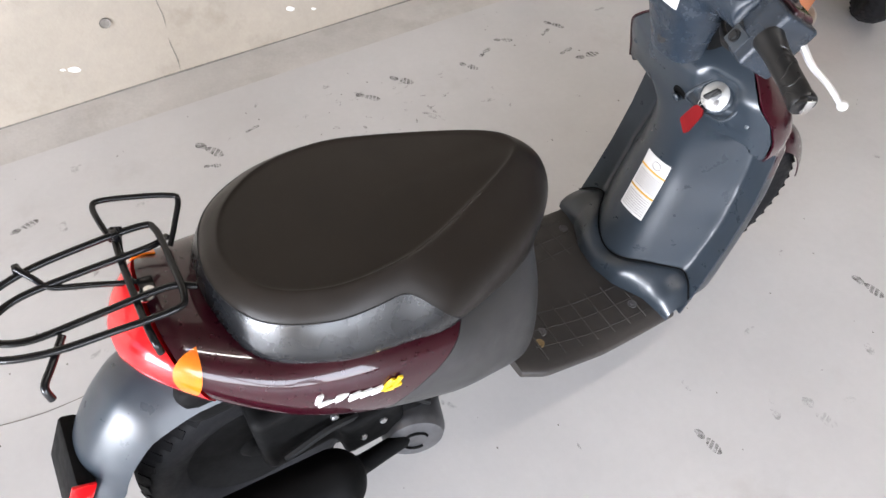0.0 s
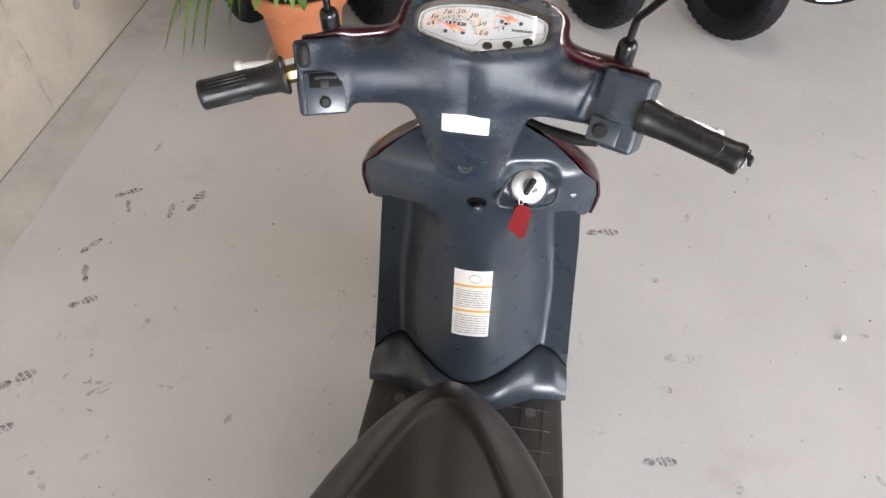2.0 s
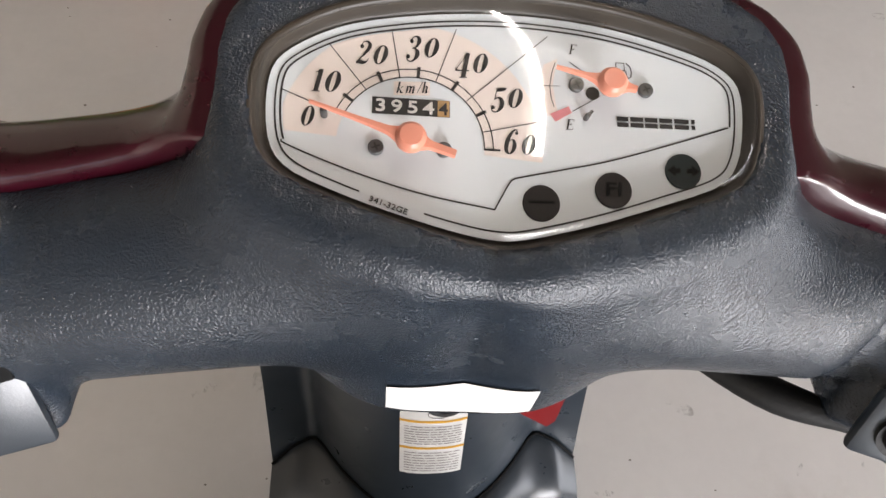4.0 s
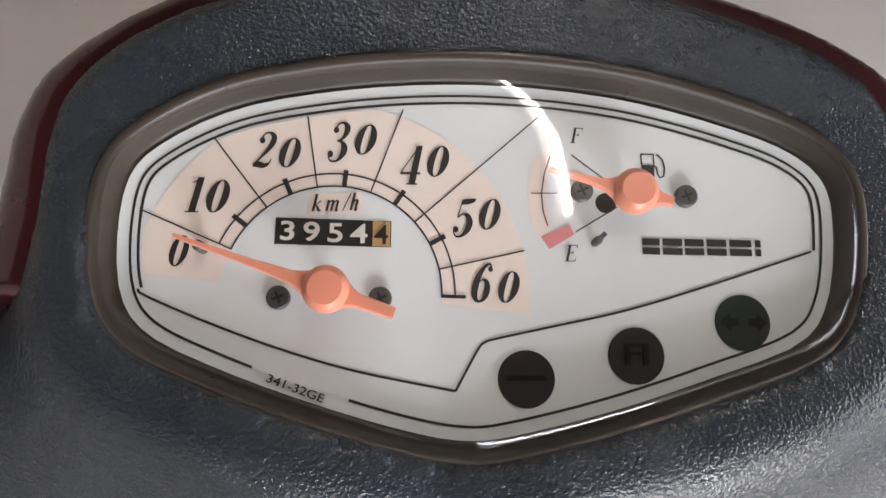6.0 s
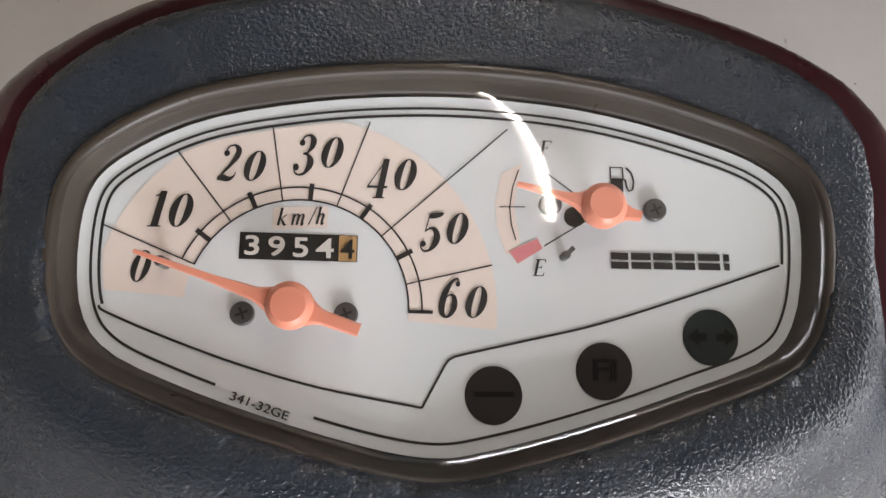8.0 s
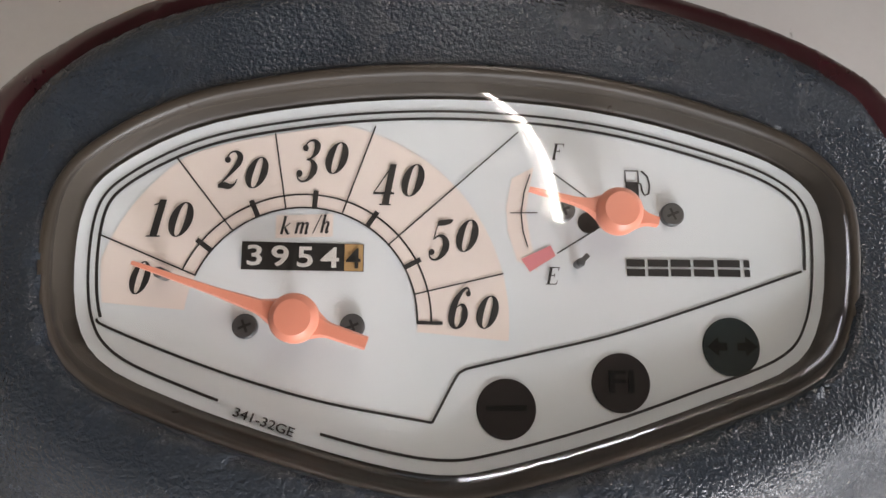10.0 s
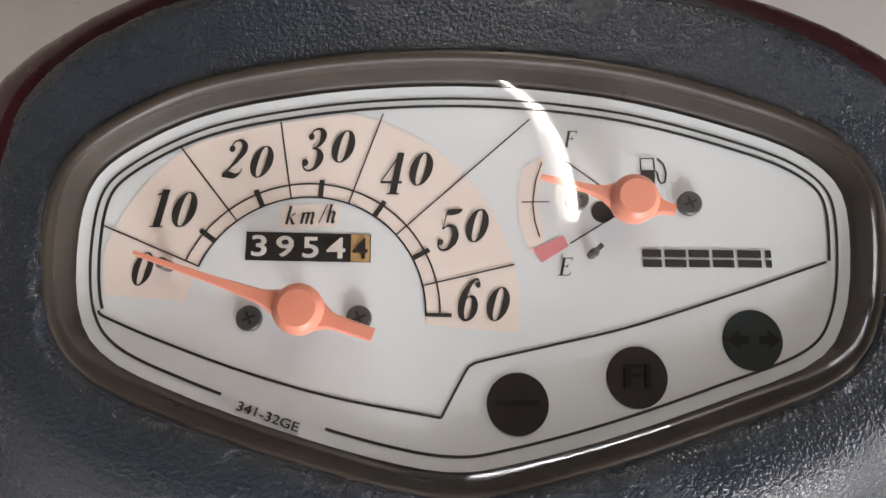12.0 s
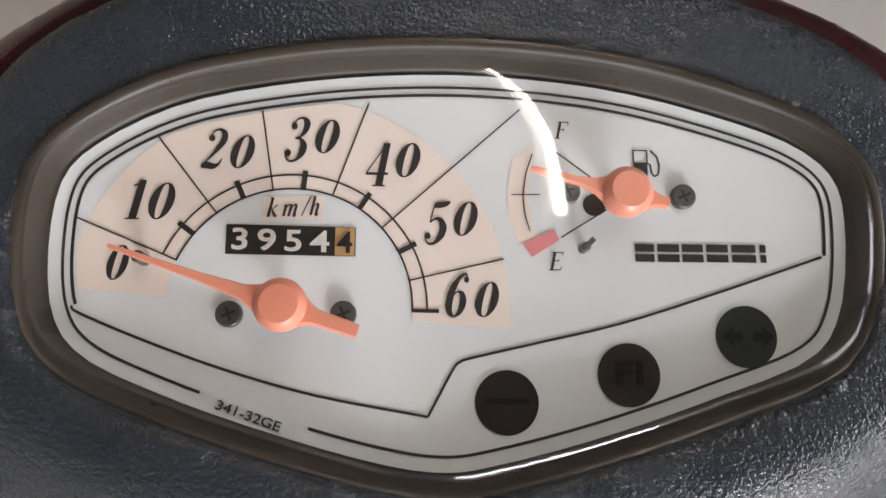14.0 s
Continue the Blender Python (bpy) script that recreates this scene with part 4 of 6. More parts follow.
        if s < 0:
            part("grip_ribs", bm, GRIP, grip)
        else:
            bm.free()
            for k in range(5):
                z0 = 0.03 + 0.017 * k
                part("wrinkle", tube([m @ Vector((0.0160 * math.cos(t), 0.0160 * math.sin(t), z0 + 0.008 * math.sin(2.1 * t + k))) for t in np.linspace(0.4 * k, 0.4 * k + 2.2, 8)], [0.0003, 0.0009, 0.0011, 0.0012, 0.0012, 0.0011, 0.0009, 0.0003], 5, 2), GRIP, grip)
        if s < 0:
            part("collar_nut", lathe([(0, -0.016), (0.0095, -0.016), (0.011, -0.013), (0.011, -0.004), (0.009, 0.001)], m, 8), BRASS, scooter, "tarnished metal collar beside the grip")
        else:
            part("grip_end", block((0.012, 0.022, 0.003), m @ Matrix.Translation((0.004, 0, ln + 0.004)), 0.001), CHROME, grip, "torn end with bare metal")
            part("end_flap", tube([m @ Vector(q) for q in ((-0.006, 0.014, ln), (-0.012, 0.016, ln + 0.006), (-0.020, 0.012, ln + 0.008))], [0.005, 0.004, 0.002], 6, 4, flat=0.4), GRIP, grip)
        # brake lever in front of the grip
        tip = 0.843 - 0.009 * s
        lv = [(s * 0.186, -0.100, 0.884), (s * 0.205, -0.084, 0.879), (s * 0.235, -0.078, 0.50 * (0.878 + tip)), (s * 0.270, -0.078, 0.3 * 0.878 + 0.7 * tip), (s * 0.297, -0.076, tip)]
        lever = part("brake_lever", tube([tuple(HEAD @ Vector(q)) for q in lv], [0.008, 0.0075, 0.0062, 0.0055, 0.0050], 10, 6, flat=0.75), LEVER, scooter, "bright alloy brake lever")
        b = bmesh.new()
        bmesh.ops.create_uvsphere(b, u_segments=16, v_segments=10, radius=0.0072)
        b.transform(Matrix.Translation(HEAD @ Vector((s * 0.300, -0.075, tip - 0.001))))
        part("lever_ball", b, LEVER, lever)
        part("lever_pivot", lathe([(0, 0.012), (0.009, 0.011), (0.010, -0.011), (0, -0.012)], HEAD @ aim((s * 0.188, -0.098, 0.886), (0, 0.3, 1)), 16), ALLOY, lever)
        # mirror: socket, bent stem, head with glass
        mirror = part("mirror_socket", lathe([(0, -0.012), (0.0112, -0.012), (0.0112, 0.012), (0.0105, 0.016), (0.0082, 0.019), (0, 0.019)], HEAD @ aim((s * 0.169, -0.084, 0.930), (s * 0.06, 0.0, 1)), 14), BLACK, scooter, "black rubber mirror socket")
        stem = [(s * 0.170, -0.084, 0.946), (s * 0.1725, -0.084, 0.970), (s * 0.1745, -0.086, 0.979), (s * 0.181, -0.096, 0.993), (s * 0.192, -0.1185, 1.022), (s * 0.2088, -0.154, 1.058), (s * 0.228, -0.174, 1.080), (s * 0.275, -0.172, 1.104)]
        part("mirror_stem", tube([tuple(HEAD @ Vector(q)) for q in stem], 0.0044, 10, 6), BLACK, mirror, "bent black mirror stem")
        hm = HEAD @ aim((s * 0.3026, -0.179, 1.123), (-s * 0.10, -0.96, 0.27))
        shell = [(0.0, -0.022), (0.036, -0.019), (0.053, -0.010), (0.0585, 0.0), (0.058, 0.004), (0.0545, 0.004)]
        part("mirror_shell", lathe(shell, hm, 44), MATT_BLACK, mirror, "black plastic mirror shell")
        part("mirror_glass", lathe([(0.0, 0.0062), (0.030, 0.0058), (0.0548, 0.0046), (0.0548, 0.0036)], hm, 44), MIRROR, mirror, "round mirror glass")
    # brake cable with its boot below the right arm
    part("brake_cable", tube([tuple(HEAD @ Vector(q)) for q in ((0.155, -0.135, 0.845), (0.125, -0.120, 0.836), (0.085, -0.085, 0.822), (0.050, -0.040, 0.805), (0.035, 0.02, 0.78))], [0.005, 0.0075, 0.0045, 0.004, 0.004], 10, 6), RUBBER, scooter, "black cable with rubber boot")
    part("steering_stem", lathe([(0.03, -0.6), (0.032, 0.0), (0.028, 0.10)], Matrix.Translation((0, 0.005, 0.72)) @ Matrix.Rotation(radians(20), 4, "X"), 20), MATT_BLACK, scooter)
    return cover


cover = handlebar()


def ribbon(line, width, h, closed=False, bm=None):
    """A printed line on the dial; millimetres."""
    p = np.asarray(line, float)
    t = np.roll(p, -1, 0) - np.roll(p, 1, 0)
    if not closed:
        t[0], t[-1] = p[1] - p[0], p[-1] - p[-2]
    t /= np.maximum(np.linalg.norm(t, axis=1), 1e-9)[:, None]
    n = np.column_stack((-t[:, 1], t[:, 0])) * width / 2
    bm = bm or bmesh.new()
    a = [bm.verts.new(dial(*q, h)) for q in p + n]
    b = [bm.verts.new(dial(*q, h)) for q in p - n]
    m = len(p)
    for i in range(m if closed else m - 1):
        j = (i + 1) % m
        bm.faces.new((a[i], b[i], b[j], a[j]))
    return bm


def disc(u, v, r, h0, h1, sides=32, bm=None, rim=0.3):
    return lathe([(0, h1 / 1000), ((r - rim) / 1000, h1 / 1000), (r / 1000, (h1 - rim) / 1000), (r / 1000, h0 / 1000)], DIAL @ Matrix.Translation((u / 1000, v / 1000, 0)), sides, bm)


def area(poly, h, bm=None):
    bm = bm or bmesh.new()
    f = bm.faces.new([bm.verts.new(dial(*q, h)) for q in poly])
    bmesh.ops.triangulate(bm, faces=[f])
    return bm


SC, R_OUT, R_IN = np.array((-28.0, -7.0)), 25.1, 22.4


def polar(deg, r, c=SC):
    return c[0] + r * math.cos(radians(deg)), c[1] + r * math.sin(radians(deg))


# bold slanted figures as pen strokes of (across, up, width); a single point is a ball
FIGURES = {
    "1": (((0.30, 0.0, 0.17), (0.30, 0.5, 0.165), (0.30, 0.97, 0.16)), ((0.30, 0.95, 0.07), (0.20, 0.86, 0.045), (0.10, 0.83, 0.03)), ((0.12, 0.012, 0.03), (0.48, 0.012, 0.03))),
    "2": (((0.13, 0.76, 0.17),), ((0.09, 0.77, 0.03), (0.15, 0.94, 0.04), (0.31, 0.98, 0.06), (0.45, 0.86, 0.13), (0.45, 0.68, 0.15), (0.33, 0.45, 0.10), (0.17, 0.22, 0.05), (0.05, 0.06, 0.04)),
          ((0.04, 0.06, 0.09), (0.18, 0.085, 0.14), (0.36, 0.05, 0.12), (0.49, 0.12, 0.05), (0.53, 0.25, 0.02))),
    "3": (((0.13, 0.80, 0.16),), ((0.09, 0.81, 0.03), (0.17, 0.95, 0.04), (0.32, 0.98, 0.06), (0.44, 0.86, 0.14), (0.43, 0.70, 0.12), (0.34, 0.57, 0.05), (0.22, 0.53, 0.03)),
          ((0.22, 0.53, 0.03), (0.37, 0.50, 0.06), (0.47, 0.36, 0.15), (0.47, 0.22, 0.15), (0.37, 0.06, 0.07), (0.22, 0.015, 0.04), (0.10, 0.08, 0.03), (0.06, 0.18, 0.03)), ((0.11, 0.20, 0.17),)),
    "4": (((0.40, 0.0, 0.16), (0.40, 0.5, 0.155), (0.40, 0.98, 0.15)), ((0.40, 0.98, 0.03), (0.22, 0.65, 0.03), (0.03, 0.30, 0.03)), ((0.02, 0.28, 0.05), (0.58, 0.28, 0.05)), ((0.24, 0.012, 0.03), (0.56, 0.012, 0.03))),
    "5": (((0.14, 0.92, 0.12), (0.28, 0.93, 0.13), (0.44, 0.96, 0.10), (0.52, 1.0, 0.03)), ((0.13, 0.96, 0.03), (0.11, 0.75, 0.03), (0.09, 0.51, 0.03)),
          ((0.09, 0.51, 0.03), (0.21, 0.60, 0.05), (0.36, 0.56, 0.10), (0.46, 0.38, 0.16), (0.43, 0.19, 0.15), (0.31, 0.04, 0.07), (0.17, 0.015, 0.04), (0.07, 0.09, 0.03), (0.04, 0.18, 0.03)), ((0.10, 0.20, 0.16),)),
    "F": (((0.20, 0.0, 0.13), (0.20, 1.0, 0.13)), ((0.06, 0.97, 0.05), (0.66, 0.97, 0.05)), ((0.20, 0.52, 0.05), (0.46, 0.52, 0.05)), ((0.05, 0.02, 0.05), (0.36, 0.02, 0.05)), ((0.64, 0.97, 0.05), (0.64, 0.78, 0.03)), ((0.46, 0.63, 0.04), (0.46, 0.42, 0.04))),
    "E": (((0.20, 0.0, 0.13), (0.20, 1.0, 0.13)), ((0.06, 0.97, 0.05), (0.66, 0.97, 0.05)), ((0.20, 0.52, 0.05), (0.46, 0.52, 0.05)), ((0.05, 0.02, 0.05), (0.66, 0.02, 0.05)), ((0.64, 0.97, 0.05), (0.64, 0.78, 0.03)), ((0.66, 0.02, 0.05), (0.68, 0.22, 0.03)), ((0.46, 0.63, 0.04), (0.46, 0.42, 0.04))),
    "k": (((0.12, 0.0, 0.13), (0.12, 1.0, 0.13)), ((0.14, 0.30, 0.05), (0.30, 0.46, 0.05), (0.46, 0.62, 0.07)), ((0.22, 0.38, 0.06), (0.36, 0.18, 0.12), (0.48, 0.03, 0.10), (0.58, 0.10, 0.03)), ((0.02, 0.97, 0.05), (0.14, 0.98, 0.05))),
    "m": (((0.12, 0.0, 0.12), (0.12, 0.62, 0.12)), ((0.14, 0.42, 0.04), (0.28, 0.60, 0.07), (0.39, 0.54, 0.12), (0.39, 0.25, 0.12), (0.39, 0.0, 0.12)), ((0.41, 0.42, 0.04), (0.55, 0.60, 0.07), (0.66, 0.54, 0.12), (0.66, 0.25, 0.12), (0.68, 0.02, 0.12), (0.78, 0.08, 0.03)), ((0.02, 0.58, 0.05), (0.13, 0.60, 0.05))),
    "/": (((0.02, -0.02, 0.06), (0.26, 1.0, 0.06)),),
    "h": (((0.12, 0.0, 0.12), (0.12, 1.0, 0.12)), ((0.14, 0.42, 0.04), (0.28, 0.60, 0.07), (0.39, 0.52, 0.12), (0.38, 0.25, 0.12), (0.40, 0.02, 0.12), (0.52, 0.10, 0.03)), ((0.02, 0.97, 0.05), (0.14, 0.98, 0.05))),
    "6": (((0.45, 0.84, 0.14),), ((0.49, 0.85, 0.03), (0.41, 0.97, 0.04), (0.28, 0.91, 0.08), (0.14, 0.66, 0.15), (0.10, 0.38, 0.165), (0.14, 0.14, 0.13), (0.28, 0.015, 0.05), (0.42, 0.12, 0.12), (0.46, 0.32, 0.155), (0.40, 0.51, 0.10), (0.28, 0.57, 0.04), (0.16, 0.47, 0.03))),
}
RING = [(0.28 + 0.20 * math.cos(a), 0.5 + 0.485 * math.sin(a), 0.03 + 0.145 * abs(math.cos(a)) ** 1.6) for a in np.linspace(0, math.tau, 24, endpoint=False)]


def figure(c, u, v, size, wide=1.0):
    """One printed figure on the dial with thick and thin strokes; millimetres."""
    bm = bmesh.new()
    for k, st in enumerate((RING,) if c == "0" else FIGURES[c]):
        h = 0.30 + 0.012 * k
        if len(st) == 1:
            x, y, w = st[0]
            area([(u + size * wide * (x + 0.22 * (y - 0.5) + 0.11 + w / 2 * math.cos(a)), v + size * (y + w / 2 * math.sin(a)), ) for a in np.linspace(0, math.tau, 14, endpoint=False)], h, bm)
            continue
        closed = c == "0"
        p = spline(st, 5, closed) if len(st) > 2 else np.array(st)
        t = np.roll(p[:, :2], -1, 0) - np.roll(p[:, :2], 1, 0)
        if not closed:
            t[0], t[-1] = p[1, :2] - p[0, :2], p[-1, :2] - p[-2, :2]
        t /= np.linalg.norm(t, axis=1)[:, None]
        nn = np.column_stack((-t[:, 1], t[:, 0])) * p[:, 2:] * 0.58
        side = [[bm.verts.new(dial(u + size * wide * (q[0] + 0.22 * (q[1] - 0.5) + 0.11), v + size * q[1], h)) for q in p[:, :2] + sg * nn] for sg in (1, -1)]
        m = len(p)
        for i in range(m if closed else m - 1):
            j = (i + 1) % m
            bm.faces.new((side[0][i], side[1][i], side[1][j], side[0][j]))
    return bm


def meter():
    """Instrument panel under its clear lens."""
    bez = part("meter_bezel", skin([[dial(*q, h + rise * 3.0 * float(step(20, 60, q[1]))) for q in inset(OUTLINE, d)] for d, h, rise in ((-1.9, 2.0, 1), (-1.8, 3.9, 1), (-1.4, 4.3, 1), (-0.4, 4.3, 1), (0.2, 3.9, 1), (0.6, 3.2, 1), (1.2, 2.0, 0.5), (1.8, 0.4, 0), (2.6, -0.7, 0), (3.4, -0.9, 0))], True, (False, False)), WELL, scooter,
               "instrument panel with pale dial in a dark well", angle=60)
    part("dial_plate", area(inset(OUTLINE, 3.3)[::2], 0.0), DIAL_WHITE, bez, "pale grey-white dial plate")
    keep = inset(OUTLINE, 8.2)
    fan_bm = bmesh.new()
    lo_r, hi_r = [], []
    for a in np.linspace(175, -5.5, 90):
        r = 40.4
        while r > 30 and poly_dist(np.array([polar(a, r)]), keep)[0] > 0:
            r -= 0.1
        hi_r.append(polar(a, r))
        lo_r.append(polar(a, R_IN))
    va = [fan_bm.verts.new(dial(*q, 0.10)) for q in hi_r]
    vb = [fan_bm.verts.new(dial(*q, 0.10)) for q in lo_r]
    for i in range(len(va) - 1):
        fan_bm.faces.new((va[i], va[i + 1], vb[i + 1], vb[i]))
    part("scale_band", fan_bm, DIAL_CREAM, bez, "cream speed scale band")
    # border lines
    ring1 = inset(OUTLINE, 6.0)
    gap = (ring1[:, 1] < -22.5) & (ring1[:, 0] > -41) & (ring1[:, 0] < -27)
    i0 = int(np.argmax(gap))
    order = np.roll(ring1, -i0, 0)
    g2 = np.roll(gap, -i0)
    part("border_line", ribbon(order[~g2], 0.55, 0.2), INK, bez)
    ring2 = inset(OUTLINE, 7.6)
    top = ring2[(ring2[:, 1] > -7.0) & ~((ring2[:, 0] > 50) & (ring2[:, 1] < 3.0))]
    turn = np.mod(np.arctan2(top[:, 1] - 2, top[:, 0] - 3) + math.pi / 2, math.tau)
    top = top[np.argsort(-turn)]
    low = spline([(72.4, 3.3), (52, -3.6), (33.1, -9.5), (18, -13.0), (5.2, -15.9), (3.2, -16.6), (1.8, -18.0), (-2.7, -26.3)], 5)
    low2 = spline([(-2.7, -26.3), (-22.5, -22.6), (-38.7, -18.1), (-53.9, -12.7), (-65.0, -8.1), (-66.6, -6.8)], 5)
    part("border_line", ribbon(top, 0.6, 0.2), INK, bez)
    part("border_line", ribbon(low, 0.5, 0.2), INK, bez)
    part("border_line", ribbon(low2, 0.5, 0.2), INK, bez)
    # speed scale
    for r in (R_OUT, R_IN):
        part("scale_arc", ribbon([polar(a, r) for a in np.linspace(-1.2, 157.5, 60)], 0.35, 0.24), INK, bez)
    for i in range(7):
        a = 171.6 - 28.75 * i
        if i in (0,):
            continue
        part("scale_tick", ribbon([polar(a, R_IN - 0.1), polar(a, R_OUT + (0.9 if i < 6 else 2.2))], 1.0 if i < 6 else 0.7, 0.28), INK, bez)
    for i, r in enumerate((43.0, 41.5, 38.3, 42.0, 58.0, 40.5)):
        a = 157.2 - 28.75 * i
        part("scale_spoke", ribbon([polar(a, R_IN), polar(a, r)], 0.3, 0.26), INK, bez)
    for c, u, v, size, wide in (("0", -61.4, -2.1, 6.4, 0.96), ("1", -59.4, 9.2, 7.7, 0.95), ("0", -54.9, 9.2, 7.0, 1.06), ("2", -45.7, 19.1, 7.8, 0.90), ("0", -40.5, 19.2, 6.5, 1.08),
                                ("3", -30.5, 20.6, 8.9, 0.82), ("0", -24.8, 22.4, 6.7, 1.08), ("4", -15.2, 16.1, 8.7, 0.86), ("0", -9.5, 17.9, 6.8, 1.08), ("5", -3.9, 5.0, 8.2, 0.88), ("0", 1.5, 6.7, 6.6, 1.08),
                                ("6", -0.1, -8.5, 8.2, 0.86), ("0", 5.4, -8.5, 6.5, 1.08)):
        part("numeral", figure(c, u, v, size, wide), INK, bez)
    part("unit_ground", area([(-33.6, 9.2), (-22.4, 9.6), (-22.4, 14.2), (-33.6, 13.8)], 0.09), DIAL_CREAM, bez)
    for c, u in (("k", -32.9), ("m", -30.1), ("/", -26.4), ("h", -25.1)):
        part("unit_mark", figure(c, u, 9.9 + 0.05 * (u + 33), 3.7, 0.95), INK, bez)
    # odometer window with its drums
    part("odometer_window", area([(-40.0, 8.5), (-40.0, 2.9), (-16.2, 2.6), (-16.2, 8.1)], 0.15), DRUM, bez, "black odometer drums")
    part("odometer_tenths", area([(-20.0, 8.05), (-20.0, 2.75), (-16.4, 2.7), (-16.4, 8.0)], 0.22), DRUM_TAN, bez)
    for i, (t, mat) in enumerate(zip("39544", (DIGIT,) * 4 + (DRUM,))):
        lettering("odometer_digit", t, 0.0056, DIAL @ Matrix.Translation(((-37.4 + 4.88 * i - (0.3 if i == 4 else 0)) / 1000, (5.50 - 0.13 * i) / 1000, 0.0003)), mat, bez, 0, 0.00007, wide=1.3 if i < 4 else 1.05)
    # needles
    for (u, v), (tu, tv), (bu, bv), r, w in (((-28.3, -7.2), (-58.1, 2.9), (-14.8, -11.0), 4.6, 2.1), ((33.1, 13.7), (15.8, 18.0), (40.9, 12.2), 4.6, 1.7)):
        d = np.array((tu - u, tv - v))
        ln = np.linalg.norm(d)
        d /= ln
        sd = np.array((-d[1], d[0]))
        c = np.array((u, v))
        tail = np.linalg.norm(np.array((bu, bv)) - c)
        bm = bmesh.new()
        outline = [(ln, 0.45), (ln * 0.5, 0.85), (r + 2.6, w * 0.68), (r + 1.0, w * 0.95), (r * 0.75, r * 0.62), (-r * 0.7, r * 0.66), (-r - 0.9, w * 0.85), (-r - 2.0, w * 0.70), (-tail, w * 0.62)]
        loop = [(a, b) for a, b in outline] + [(a, -b) for a, b in outline[::-1]]
        lo_v = [bm.verts.new(dial(*(c + d * a + sd * b), 6.2)) for a, b in loop]
        hi_v = [bm.verts.new(dial(*(c + d * a + sd * b * 0.72), 7.6)) for a, b in loop]
        bm.faces.new(hi_v)
        bm.faces.new(lo_v[::-1])
        for i in range(len(loop)):
            j = (i + 1) % len(loop)
            bm.faces.new((lo_v[i], lo_v[j], hi_v[j], hi_v[i]))
        nd = part("needle", bm, NEEDLE, bez, "orange pointer", angle=30)
        part("needle_hub", lathe([(0, 9.6e-3), ((r - 1.3) / 1000, 9.5e-3), ((r - 0.6) / 1000, 8.8e-3), (r / 1000, 8.0e-3), (r / 1000, 6.0e-3), (0.0, 5.6e-3)], DIAL @ Matrix.Translation((u / 1000, v / 1000, 0)), 36), NEEDLE, bez, "orange pointer hub")
        part("needle_spindle", lathe([(0.0012, 0), (0.0012, 0.006)], DIAL @ Matrix.Translation((u / 1000, v / 1000, 0)), 12), SCREW, bez)
    part("needle_stop", disc(-54.2, 1.6, 1.1, 0, 4.5, 14), SCREW, bez)
    # thin black disc on the plate, in place of a hole's shade
    part("spindle_hole_shade", disc(28.9, 13.0, 2.2, 0, 0.25, 24, rim=0.05), DRUM, bez)
    # screws; black strips on the heads paint the shade of a cross recess
    for u, v in ((-38.5, -8.2), (-18.1, -8.1), (46.0, 14.7), (23.7, 15.4)):
        part("dial_screw", disc(u, v, 2.4, 0, 1.4, 24), SCREW, bez, "dark screw head")
        bm = ribbon([(u - 1.2, v - 0.5), (u + 1.2, v + 0.5)], 0.5, 1.46)
        ribbon([(u - 0.5, v + 1.2), (u + 0.5, v - 1.2)], 0.5, 1.48, bm=bm)
        part("screw_recess_shade", bm, DRUM, bez)
    # three unlit warning lamps
    for u, v, mat in ((11.5, -23.8, LAMP_BROWN), (34.0, -18.9, LAMP_BROWN), (56.5, -11.9, LAMP_GREEN)):
        part("warning_lamp", disc(u, v, 5.75, 0, 0.45, 44, rim=0.1), mat, bez, "round unlit warning lamp")
    part("lamp_mark", ribbon([(7.5, -23.6), (15.5, -23.6)], 1.1, 0.75), LAMP_MARK_AND_RECESS, bez)
    lettering("lamp_mark", "FI", 0.0060, DIAL @ Matrix.Translation((0.0340, -0.0189, 0.0007)), LAMP_MARK_AND_RECESS, bez, 0, 0.00012, wide=1.35)
    for s in (-1, 1):
        c = 56.5 + s * 2.9
        part("lamp_mark", area([(c + s * 2.2, -11.9), (c - s * 0.2, -9.9), (c - s * 0.2, -11.1), (c - s * 1.9, -11.1), (c - s * 1.9, -12.7), (c - s * 0.2, -12.7), (c - s * 0.2, -13.9)][::s], 0.75), LAMP_MARK_AND_RECESS, bez)
    # fuel gauge
    part("fuel_arc", ribbon([(17.2, 23.0), (15.9, 19.2), (15.2, 14.8), (15.5, 11.0), (16.4, 7.8)], 0.25, 0.24), INK, bez)
    part("fuel_tick", ribbon([(13.0, 14.8), (18.5, 14.9)], 0.22, 0.24), INK, bez)
    part("fuel_line", ribbon([(21.8, 23.4), (28.6, 18.3)], 0.3, 0.24), INK, bez)
    part("fuel_line", ribbon([(22.3, 6.6), (31.2, 12.1)], 0.3, 0.24), INK, bez)
    part("fuel_reserve", area([(15.0, 5.4), (16.7, 2.8), (22.0, 6.1), (21.0, 8.2)], 0.2), PINK, bez)
    part("fuel_band", area([(13.4, 22.0), (18.0, 24.5), (17.2, 21.0), (16.2, 15.0), (17.0, 9.0), (18.5, 3.0), (14.2, 5.0), (12.4, 11.0), (12.2, 16.0)], 0.08), DIAL_CREAM, bez)
    part("fuel_mark", figure("F", 21.4, 26.1, 3.5), INK, bez)
    part("fuel_mark", figure("E", 19.6, 0.3, 3.5), INK, bez)
    part("needle_stop", disc(26.4, 4.4, 0.9, 0, 3.0, 14), SCREW, bez)
    part("needle_stop_arm", ribbon([(26.4, 4.4), (28.0, 6.0)], 1.0, 2.6), SCREW, bez)
    # fuel pump sign
    part("pump_sign", area([(36.9, 18.2), (39.6, 18.2), (39.6, 21.6), (36.9, 21.6)], 0.22), INK, bez)
